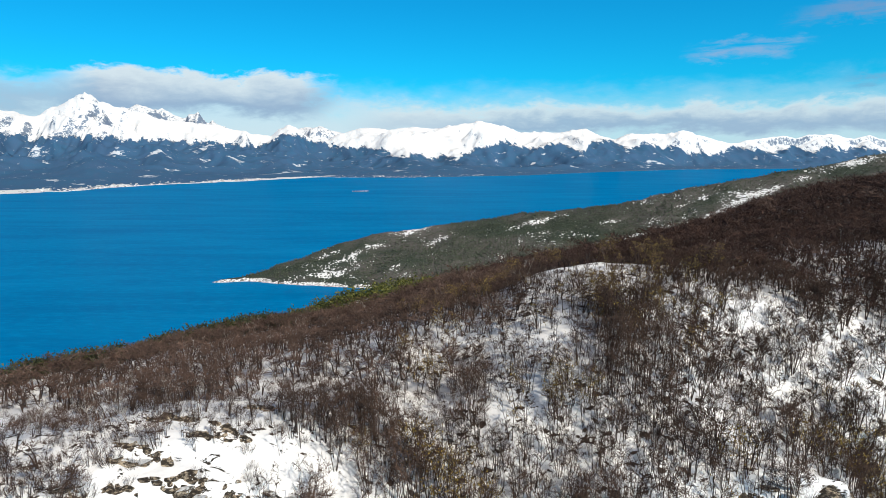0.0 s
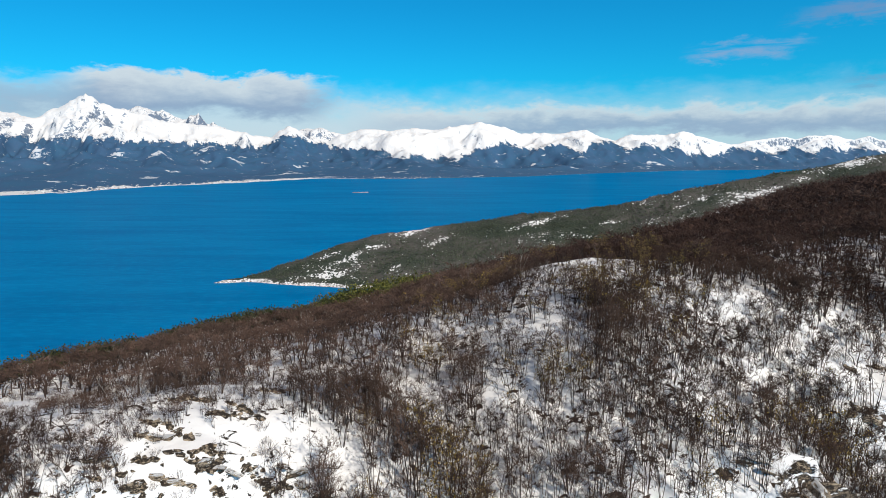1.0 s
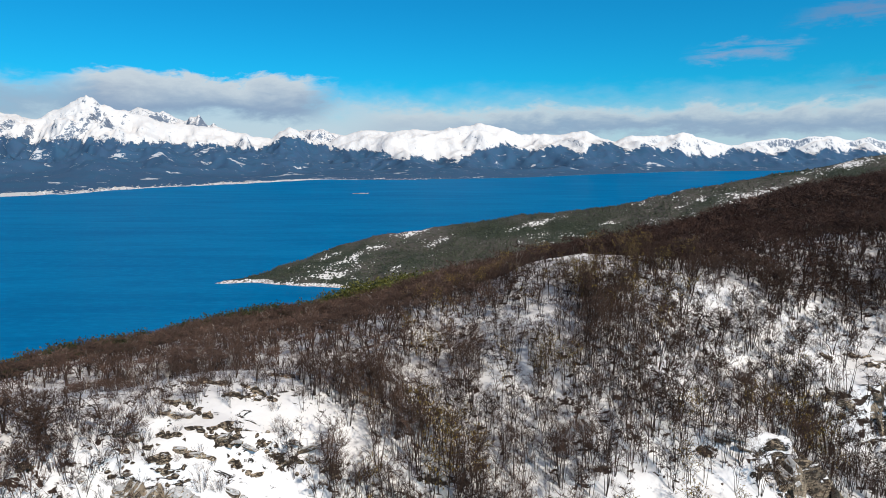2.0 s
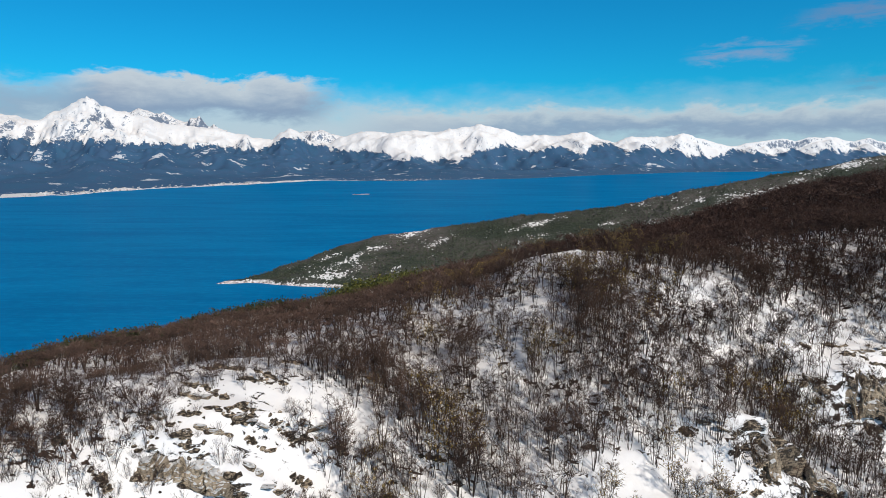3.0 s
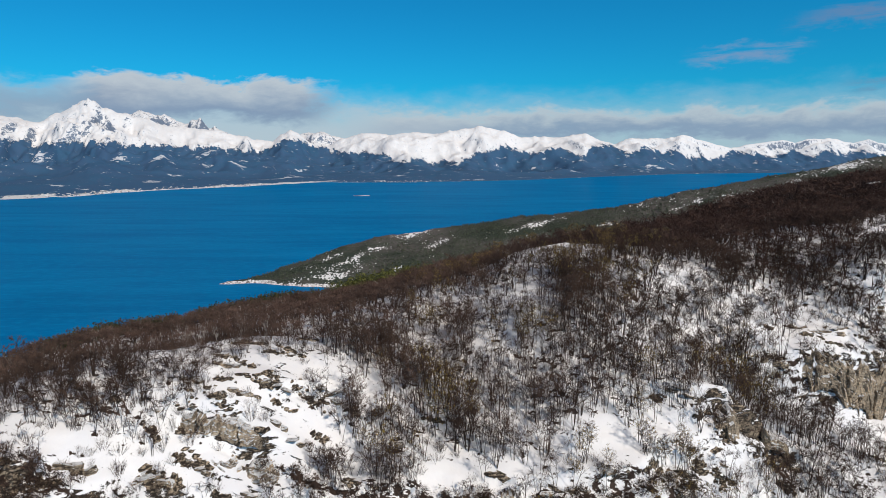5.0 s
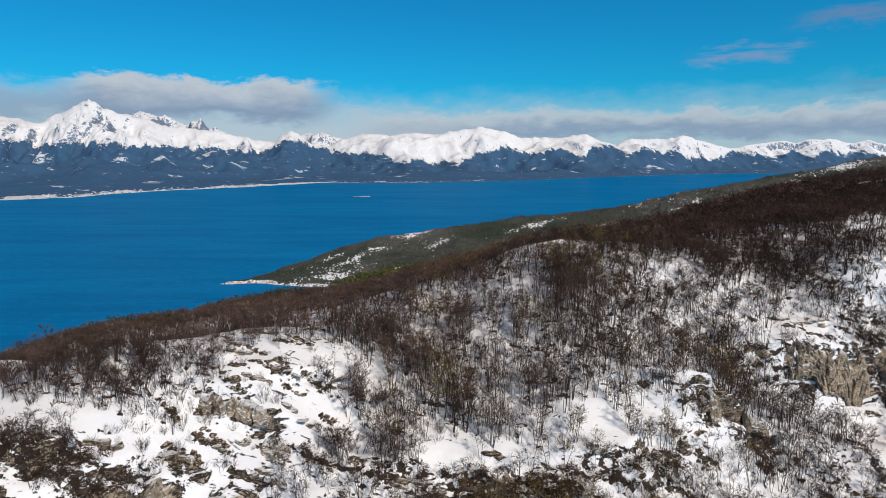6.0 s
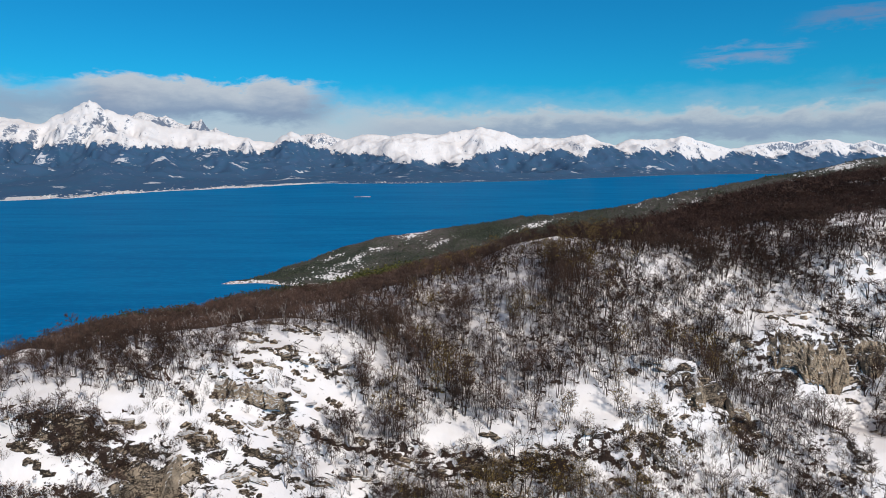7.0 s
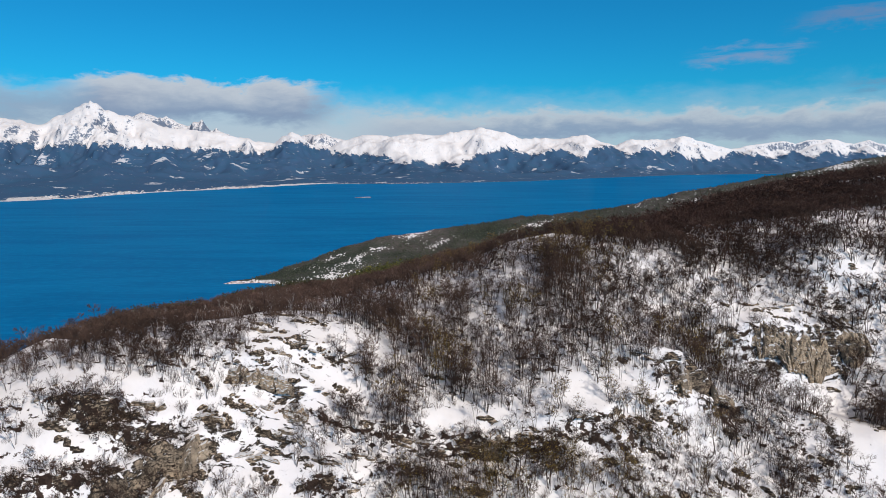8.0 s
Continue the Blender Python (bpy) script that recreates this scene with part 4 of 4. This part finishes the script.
def place_rocks():
    for spec in ((34.4, 38.8, 41.0, 39.0, 2.4, 406, 0.8, 0.5), (40.2, 39.2, 45.0, 40.1, 2.4, 431, 0.8, 0.5), (45.4, 40.8, 50.8, 41.4, 2.4, 461, 0.8, 0.5), (21.9, 30.6, 25.0, 30.9, 2.0, 491, 0.7), (27.0, 31.0, 29.8, 31.5, 1.6, 521, 0.6),
                 (-18.6, 24.1, -15.4, 24.2, 0.8, 551, 0.6, 0.35), (-15.9, 24.2, -12.4, 24.0, 0.8, 566, 0.6, 0.35), (-16.2, 23.0, -13.4, 23.0, 0.7, 581, 0.75, 0.3), (-13.8, 22.9, -10.8, 22.6, 0.7, 596, 0.75, 0.3),
                 (-19.5, 15.7, -17.7, 18.5, 1.8, 611, 0.55, 0.5), (-20.9, 13.4, -19.5, 15.4, 1.6, 701, 0.55, 0.5), (3.4, 22.9, 5.8, 23.0, 1.3, 761, 0.5, 0.5), (15.2, 25.0, 18.6, 25.6, 1.0, 791, 0.4, 0.8)):
        rock_face(*spec)
    rng = np.random.default_rng(5)
    # x, y, length, height, turn, pieces of the ledges that stand out
    for spec in ((-11.2, 24.6, 2.4, 0.7, -15, 4), (-12.8, 27.4, 2.0, 0.6, 0, 3), (-16.8, 28.6, 1.8, 0.6, 0, 3), (-17.4, 30.0, 1.6, 0.5, 10, 3), (-14.6, 26.0, 2.2, 0.6, 5, 4), (-9.0, 28.9, 2.2, 0.6, -15, 3), (-18.6, 26.2, 1.6, 0.5, 10, 3),
                 (-18.6, 20.0, 2.6, 0.8, 10, 4), (-14.6, 18.6, 3.0, 0.8, 10, 4), (-12.4, 20.4, 2.4, 0.7, -5, 4), (-9.4, 19.0, 2.6, 0.7, 0, 4), (-22.6, 18.2, 2.4, 0.8, 0, 3), (-16.6, 21.4, 2.0, 0.5, 0, 3),
                 (48.5, 43.4, 3.0, 0.8, 10, 4), (31.8, 38.2, 2.4, 1.0, -10, 4), (38.6, 42.0, 2.0, 0.5, 0, 4), (40.8, 42.4, 1.8, 0.5, 0, 3), (20.4, 31.4, 2.0, 0.8, -10, 3),
                 (9.0, 23.6, 3.0, 0.7, 0, 4), (-2.0, 22.0, 3.5, 0.6, 8, 4), (-6.0, 20.0, 3.0, 0.6, 0, 4), (19.5, 27.8, 2.6, 0.5, -10, 4), (38.4, 31.6, 1.8, 0.5, 20, 3), (39.0, 28.4, 2.2, 0.5, 10, 4), (44.6, 34.4, 2.0, 0.6, 0, 3)):
        outcrop(rng, *spec)
    # loose blocks
    n = 0
    for x, y in zip(*scatter(rng, -30, 52, 12, 48, 1.7)):
        rock = float(crag(np.array([x]), np.array([y]))[0])
        if rng.random() < 0.6 * rock ** 1.3 and n < 90:
            z = float(hill(np.array([x]), np.array([y]))[0])
            ob = tagged(new("boulder", SLABS[int(rng.integers(len(SLABS)))]), "tan-grey boulder half buried in snow", "boulder", "boulders on the slope")
            s = rng.uniform(0.22, 0.55)
            ob.matrix_basis = pose(x, y, z, rng.normal() * 15, rng.normal() * 15, rng.uniform(0, 360)) @ Matrix.Diagonal((s * rng.uniform(1.0, 1.7), s, s * rng.uniform(0.6, 1.0), 1))
            n += 1


place_rocks()


def scatter_rubble():
    """Jagged dark stones that stick out of the snow, too many to count."""
    rng = np.random.default_rng(29)
    bm = bmesh.new()
    bmesh.ops.create_icosphere(bm, subdivisions=1, radius=1.0)
    ball = np.array([v.co[:] for v in bm.verts])
    tris = np.array([[v.index for v in f.verts] for f in bm.faces])
    bm.free()
    cx, cy = scatter(rng, -34, 54, 10, 48, 1.5)
    bed = smooth(rough(cx, cy * 1.6, 4.5, 3, 211), 0.36, 0.58)
    keep = rng.random(len(cx)) < stony(cx, cy) * (0.15 + 0.95 * bed)
    cx, cy = cx[keep], cy[keep]
    many = rng.integers(5, 20, len(cx))
    reach, tilt = rng.uniform(0.15, 0.6, len(cx)), rng.normal(size=len(cx)) * 0.25
    owner = np.repeat(np.arange(len(cx)), many)
    along, across = rng.normal(size=len(owner)) * reach[owner], rng.normal(size=len(owner)) * 0.12
    x, y = cx[owner] + along * np.cos(tilt[owner]) - across * np.sin(tilt[owner]), cy[owner] + along * np.sin(tilt[owner]) + across * np.cos(tilt[owner])
    z = hill(x, y)
    verts, faces = [], []
    for k in range(len(x)):
        d = ball * (1 + 0.42 * rng.normal(size=(len(ball), 1)).clip(-1.2, 1.3))
        size = rng.uniform(0.09, 0.24)
        d = d * np.array([size * rng.uniform(1.0, 2.2), size * rng.uniform(0.7, 1.1), size * rng.uniform(0.35, 0.6)])
        a = rng.normal() * 0.35
        c, q = math.cos(a), math.sin(a)
        d = np.stack([d[:, 0] * c - d[:, 1] * q, d[:, 0] * q + d[:, 1] * c, d[:, 2] + 0.5 * d[:, 1]], 1)
        verts.append(d + (x[k], y[k], z[k] + 0.02))
        faces.append(tris + k * len(ball))
    tagged(mesh_object("rubble", np.concatenate(verts), np.concatenate(faces), LICHEN, flat=True), "jagged dark lichen-covered stones sticking out of the snow", "stones", kind="stuff")


scatter_rubble()


# ---- the wood on the near hill ----
def grow_wood():
    rng = np.random.default_rng(11)
    slim = [bare_tree(20 + k, rng.uniform(2.7, 3.7), 2 + k % 3, 0.24, 6, 5, 0.020, 1.15, low=0.40) for k in range(10)]
    dense = [bare_tree(40 + k, rng.uniform(2.2, 2.9), 3, 0.42, 6, 5, 0.027, 1.05, low=0.28) for k in range(8)]
    gold = [bare_tree(60 + k, rng.uniform(2.9, 3.7), 2 + k % 2, 0.20, 7, 4, 0.022, 1.3, leaves=0.6, leaf_size=0.058) for k in range(4)]
    crowns = [round_tree(160 + k, rng.uniform(1.7, 2.4), rng.uniform(0.8, 1.2), 76, 0.054) for k in range(8)]
    far = [round_tree(80 + k, rng.uniform(1.9, 3.0), rng.uniform(1.3, 2.0), 72, 0.096) for k in range(8)]
    low = [bush(100 + k, rng.uniform(0.7, 1.2), rng.uniform(0.5, 0.8), 26, 0.018, 4) for k in range(6)]
    pale = [bare_tree(120 + k, rng.uniform(2.3, 3.0), 2, 0.36, 4, 1, 0.024, 1.5) for k in range(6)]
    green = [evergreen(140 + k, rng.uniform(1.5, 2.1), rng.uniform(1.1, 1.5), 14, 0.15) for k in range(4)]
    rim_green = [evergreen(150 + k, rng.uniform(1.6, 2.1), rng.uniform(0.9, 1.2), 20, 0.10) for k in range(4)]
    heath = [evergreen(180 + k, rng.uniform(0.6, 1.0), rng.uniform(0.4, 0.6), 11, 0.055) for k in range(5)]

    def height_at(x, y):
        return np.stack([x, y, hill(x, y) - 0.05], 1)

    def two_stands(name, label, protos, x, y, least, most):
        """Grey-brown stands towards the water; russet ones up the slope, with shade put into their colour."""
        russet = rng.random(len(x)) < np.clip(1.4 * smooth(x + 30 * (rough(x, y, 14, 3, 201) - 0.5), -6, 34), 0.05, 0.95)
        for mask, kind, look_of in ((~russet, "grey", {"trunk": STEM, "crown": FUZZ}), (russet, "russet", {"trunk": STEM, "crown": RUSSET_SHADED})):
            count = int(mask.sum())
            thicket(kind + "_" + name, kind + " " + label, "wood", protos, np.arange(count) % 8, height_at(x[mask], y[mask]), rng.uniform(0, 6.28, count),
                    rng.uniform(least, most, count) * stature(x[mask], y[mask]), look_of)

    def in_sector(x, y):
        return np.abs(x) < 0.80 * (y + 26) + 4

    # near trees, thinned by the clearings
    x, y = scatter(rng, -62, 66, 9, 62, 0.71)
    keep = (rng.random(len(x)) < (0.80 + 0.10 * smooth(y, 29, 35) * smooth(x, 3, 9)) * cover(x, y) * (1 - 0.25 * blob(x, y, 3, 33, 6, 4)) * (1 - 0.45 * blob(x, y, 13, 48, 8, 6)) * (1 - 0.93 * smooth(-x + 0.25 * (y - 36), 2, 12) * smooth(y, 33, 37)) * (1 - 0.8 * smooth(y + 0.1 * x, 54, 66)) * (1 - 0.15 * smooth(-y, -31, -24))) & in_sector(x, y)
    x, y = x[keep], y[keep]
    # more of them in the tall stand, in the clumps and on the shoulder
    x2, y2 = scatter(rng, -36, 66, 17, 66, 0.55)
    clump = np.max([blob(x2, y2, *spot) for spot in CLUMPS], axis=0)
    more = rng.random(len(x2)) < np.clip(0.10 * blob(x2, y2, 0.5, 29.5, 6.5, 5) * cover(x2, y2) + 0.32 * blob(x2, y2, 21, 39.5, 13, 6) * cover(x2, y2) + 0.75 * clump ** 1.5 * (1 - 0.6 * smooth(x2, 12, 25)) + 0.18 * blob(x2, y2, 38, 48.5, 18, 6) + 0.12 * blob(x2, y2, 52, 56, 14, 8) * cover(x2, y2), 0, 1)
    x, y = np.concatenate([x, x2[more]]), np.concatenate([y, y2[more]])
    # slender stems on the shoulder, bushy crowns over the brow and at the sides
    bushy = np.clip(smooth(y + 0.3 * np.abs(x - 14), 43, 58) + 0.7 * smooth(-x, 14, 26) + 0.85 * smooth(rough(x, y, 6, 2, 131), 0.50, 0.62), 0, 1)
    bushy = bushy * (1 - 0.9 * blob(x, y, 1, 29, 9, 7))
    draw = rng.random(len(x))
    is_gold = (draw < 0.46 * smooth(rough(x, y, 6, 2, 141), 0.42, 0.58) * smooth(x, -7, 4) * (1 - 0.7 * smooth(x, 14, 22)) + 0.5 * blob(x, y, 18.5, 26, 3.5, 1.8) + 0.05 * blob(x, y, 10, 45, 8, 8)) & (x < 30)
    is_dense = ~is_gold & (rng.random(len(x)) < bushy)
    thin = is_dense & (rng.random(len(x)) < 0.42)
    x, y, is_gold, is_dense = x[~thin], y[~thin], is_gold[~thin], is_dense[~thin]
    yaw, size = rng.uniform(0, 2 * math.pi, len(x)), rng.uniform(0.72, 1.0, len(x)) * (0.72 + 0.55 * rough(x, y, 4, 2, 43)) * (1 - 0.25 * smooth(-x, 10, 20) * smooth(y, 26, 30)) * (1 + 0.22 * blob(x, y, 1, 29, 8, 7)) * (1 - 0.18 * smooth(y, 44, 58)) * stature(x, y) * (1 - 0.2 * blob(x, y, 16, 22.5, 8, 2.5))
    close = (y < 29.5) & (x > -32) & (x < 34)
    index = np.arange(len(x))
    for group_mask, protos, name, label, category in ((~is_gold & ~is_dense, slim, "bare_tree", "slender leafless beech with grey stems on snow", "tree"),
                                                      (is_dense, dense, "bushy_tree", "bushy leafless beech with many thin brown twigs", "tree"),
                                                      (is_gold, gold, "golden_tree", "slender beech with a few dry yellow leaves", "tree")):
        one = np.nonzero(group_mask & close)[0][:150]
        for k, g in enumerate(protos):
            spots = [(float(x[i]), float(y[i]), math.degrees(yaw[i]), float(size[i])) for i in one if i % len(protos) == k]
            if spots:
                single_trees(name, label, category, name.replace("_", " ") + "s on the slope", g, spots)
        rest = np.nonzero(group_mask & ~np.isin(index, one))[0]
        if len(rest):
            thicket({"bare_tree": "slender_wood", "bushy_tree": "bushy_wood", "golden_tree": "golden_wood"}[name],
                    {"bare_tree": "stand of slender leafless beeches on snow", "bushy_tree": "dense thicket of bare brown beeches", "golden_tree": "scattered beeches with dry yellow leaves"}[name],
                    "wood", protos, rest % len(protos), height_at(x[rest], y[rest]), yaw[rest], size[rest])
    # rounded brown crowns over the brow
    x, y = scatter(rng, -95, 98, 18, 92, 1.12)
    keep = in_sector(x, y) & (rng.random(len(x)) < smooth(y - 0.05 * np.abs(x - 12) + 9 * rough(x, y, 5, 2, 171), 44, 55) * (0.12 + 0.88 * cover(x, y)))
    keep |= in_sector(x, y) & (x < -4 + 0.25 * (y - 36)) & (y > 34) & (rng.random(len(x)) < 0.9 * cover(x, y))
    keep |= rng.random(len(x)) < 0.75 * blob(x, y, 4.5, 57, 4.5, 5)
    keep |= in_sector(x, y) & (np.abs(x) > 0.64 * (y + 26)) & (y > 34) & (rng.random(len(x)) < 0.6 * cover(x, y))
    keep |= in_sector(x, y) & (rng.random(len(x)) < 0.22 * np.clip(1.2 * blob(x, y, -26, 29, 7, 4), 0, 1) * cover(x, y))
    x, y = x[keep], y[keep]
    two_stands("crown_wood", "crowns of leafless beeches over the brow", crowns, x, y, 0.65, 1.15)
    # the brown wood beyond
    x, y = scatter(rng, -120, 215, 90, 215, 2.25)
    z = hill(x, y)
    keep = (z > 4) & (y < 124 + 0.5 * np.clip(x, 0, 150)) & in_sector(x, y) & (rng.random(len(x)) > green_edge(x, y) + 0.9 * bald(x, y))
    x, y = x[keep], y[keep]
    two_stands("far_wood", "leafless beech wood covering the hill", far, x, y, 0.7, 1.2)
    # weathered pale stems
    x, y = scatter(rng, -60, 90, 32, 125, 2.3)
    keep = (rng.random(len(x)) < 0.15 + 0.4 * (x < 10)) & in_sector(x, y) & (cover(x, y) > 0.4)
    x, y = x[keep], y[keep]
    thicket("dead_wood", "pale weathered dead stems among the bare trees", "wood", pale, np.arange(len(x)) % 6, height_at(x, y), rng.uniform(0, 6.28, len(x)), rng.uniform(0.5, 0.85, len(x)),
            {"trunk": PALE, "crown": PALE})
    # evergreens along the seaward edge
    x, y = scatter(rng, -85, 12, 60, 125, 2.2)
    edge = green_edge(x, y)
    keep = rng.random(len(x)) < 0.9 * edge
    x, y = x[keep], y[keep]
    bright = blob(x, y, -14, 98, 14, 10) > 0.2
    for mask, name, label, look_of in ((bright, "evergreen_thicket", "olive-green evergreen shrubs on the seaward edge", GREEN), (~bright, "brow_evergreens", "dark green evergreen shrubs below the brow", DUSK)):
        count = int(mask.sum())
        thicket(name, label, "shrubs", green, np.arange(count) % 4, height_at(x[mask], y[mask]), rng.uniform(0, 6.28, count), rng.uniform(0.75, 1.15, count) * (1.25 if name == "evergreen_thicket" else 1.0), {"trunk": STEM, "foliage": look_of})
    rim = np.linspace(0, 1, 420)
    x = np.interp(rim, (0, 0.12, 0.25, 0.4, 0.55, 0.75, 0.9, 1), (-52, -47, -45, -41, -35, -29, -23, -19)) + rng.normal(size=420) * 1.1
    y = np.interp(rim, (0, 0.12, 0.25, 0.4, 0.55, 0.75, 0.9, 1), (38, 48, 58, 65, 67, 73, 80, 95)) + rng.normal(size=420) * 1.6
    keep = rng.random(420) < 0.25 + 0.75 * smooth(rough(x, y, 5, 2, 155), 0.42, 0.56)
    x, y = x[keep], y[keep]
    thicket("dark_evergreens", "dark green evergreen shrubs along the brow above the water", "shrubs", rim_green, np.arange(len(x)) % 4, height_at(x, y), rng.uniform(0, 6.28, len(x)), rng.uniform(1.0, 1.5, len(x)),
            {"trunk": STEM, "foliage": DUSK})
    # dark heath on and below the ledges
    x, y = scatter(rng, -34, 52, 10, 48, 0.62)
    keep = (rng.random(len(x)) < 0.25 * crag(x, y) * smooth(rough(x, y, 3, 2, 191), 0.48, 0.62) + 1.3 * smooth(heaths(x, y), 0.4, 0.7) * smooth(rough(x, y, 2.2, 2, 193), 0.37, 0.49)) & in_sector(x, y)
    x, y = x[keep], y[keep]
    thicket("heath", "dark brown heath shrubs on the rocky ledges", "shrubs", heath, np.arange(len(x)) % 5, height_at(x, y), rng.uniform(0, 6.28, len(x)), rng.uniform(0.6, 1.2, len(x)),
            {"trunk": STEM, "foliage": HEATH})
    # low shrubs in the clearings and along the ledges
    x, y = scatter(rng, -40, 52, 10, 48, 0.88)
    want = 0.09 + 0.30 * cover(x, y) * smooth(rough(x, y, 3, 2, 163), 0.40, 0.55) + 0.10 * crag(x, y) + 0.75 * blob(x, y, -31, 24, 7, 5) + 0.85 * smooth(rough(x, y, 5, 2, 161), 0.54, 0.63)
    for cx, cy, rx, ry in ((35.5, 41, 5, 1.6), (42, 33.5, 2.8, 6.5), (17, 29, 4.5, 1.5), (15.8, 26.6, 5.0, 1.6), (-7, 30.5, 4, 1.8), (-38, 29, 3, 1.2)):
        want = want * (1 - 0.9 * np.clip(1.5 * blob(x, y, cx, cy, rx, ry), 0, 1))
    keep = (rng.random(len(x)) < want) & in_sector(x, y)
    x, y = x[keep], y[keep]
    yaw, size = rng.uniform(0, 6.28, len(x)), rng.uniform(0.45, 1.15, len(x))
    one = np.nonzero(y < 24)[0][:150]
    for k, g in enumerate(low):
        spots = [(float(x[i]), float(y[i]), math.degrees(yaw[i]), float(size[i])) for i in one if i % len(low) == k]
        if spots:
            single_trees("low_shrub", "low grey leafless shrub standing in snow", "shrub", "low shrubs in the clearings", g, spots, part_names=("trunk", "crown"))
    rest = np.nonzero(~np.isin(np.arange(len(x)), one))[0]
    thicket("shrubs", "low leafless shrubs among snow and rocks", "shrubs", low, rest % len(low), height_at(x[rest], y[rest]), yaw[rest], size[rest])


grow_wood()


def grow_headland():
    rng = np.random.default_rng(17)
    kinds = [conifer_like(200 + k) for k in range(6)]
    bare = [round_tree(220 + k, 2.2, 1.3, 12, 0.26) for k in range(5)]
    x, y = scatter(rng, -215, 260, 540, 662, 2.25)
    x2, y2 = scatter(rng, 260, 600, 545, 662, 3.3)
    x, y = np.concatenate([x, x2]), np.concatenate([y, y2])
    z = headland(x, y)
    keep = (z > 3.0) & (rng.random(len(x)) < 1.0 - 0.9 * smooth(head_clear(x, y), 0.16, 0.46))
    x, y, z = x[keep], y[keep], z[keep]
    top = np.interp(x, [c[0] for c in CREST], [c[1] for c in CREST])
    grey = rng.random(len(x)) < np.clip(0.06 + 0.7 * smooth(z / np.maximum(top, 5), 0.45, 0.85) * smooth(rough(x, y, 45, 3, 67), 0.42, 0.62) * (1 - 0.6 * smooth(x, 0, 120)) + 0.5 * (1 - smooth(x, -60, 40)) * smooth(rough(x, y, 30, 2, 69), 0.35, 0.6), 0, 1)
    for mask, name, label, protos, looks in ((~grey, "headland_wood", "dark evergreen wood covering the headland", kinds, {"trunk": STEM, "foliage": SPRUCE}),
                                             (grey, "headland_scrub", "grey leafless scrub on the headland's crest", bare, {"trunk": GREY, "crown": GREY})):
        thicket(name, label, "wood", protos, np.arange(mask.sum()) % len(protos), np.stack([x, y, z], 1)[mask], rng.uniform(0, 6.28, mask.sum()), rng.uniform(0.32, 0.66, mask.sum()), looks)


GREY = bark("grey_scrub", (0.046, 0.034, 0.033), (0.135, 0.108, 0.104))


grow_headland()


def build_town():
    """Low pale houses along the far shore, too small to tell apart."""
    rng = np.random.default_rng(23)
    verts, faces = [], []
    for k in range(300):
        u = rng.choice((rng.normal(-0.36, 0.03), rng.uniform(-0.74, -0.33), rng.normal(-0.62, 0.05), rng.normal(-0.09, 0.05)), p=(0.35, 0.3, 0.2, 0.15))
        x, y, z = (float(v[0]) for v in far_land(np.array([u]), np.array([abs(rng.normal(0.018, 0.016)) + 0.004]), PEAKS, 0.20, 24.0))
        w, d, h = rng.uniform(3, 6), rng.uniform(3, 5), rng.uniform(1.2, 2.2)
        start = len(verts)
        verts += [(x + a * w / 2, y + b * d / 2, z + c) for c in (-2, h) for a, b in ((-1, -1), (1, -1), (1, 1), (-1, 1))]
        verts += [(x - w / 2, y, z + h * 1.5), (x + w / 2, y, z + h * 1.5)]
        faces += [tuple(start + i for i in q) for q in ((0, 1, 5, 4), (2, 3, 7, 6), (4, 5, 9, 8), (6, 7, 8, 9), (0, 4, 7, 3), (1, 2, 6, 5), (4, 8, 7, 7), (5, 6, 9, 9))]
    tris = [t for q in faces for t in ((q[0], q[1], q[2]), (q[0], q[2], q[3])) if len(set(t)) == 3]
    tagged(mesh_object("distant_town", verts, tris, HOUSES, flat=True), "small pale houses along the far shore", "town", kind="stuff")


def build_islet():
    """A low snow-dusted rock in the channel."""
    ob = tagged(new("islet", SLABS[3]), "low snow-dusted rock islet in the channel", "islet")
    ob.matrix_basis = pose(-262, 1850, 0.3) @ Matrix.Diagonal((24, 8, 4.5, 1))


build_islet()
HOUSES = leaf_colour("pale_walls", (0.30, 0.28, 0.27), (0.80, 0.80, 0.80))
build_town()
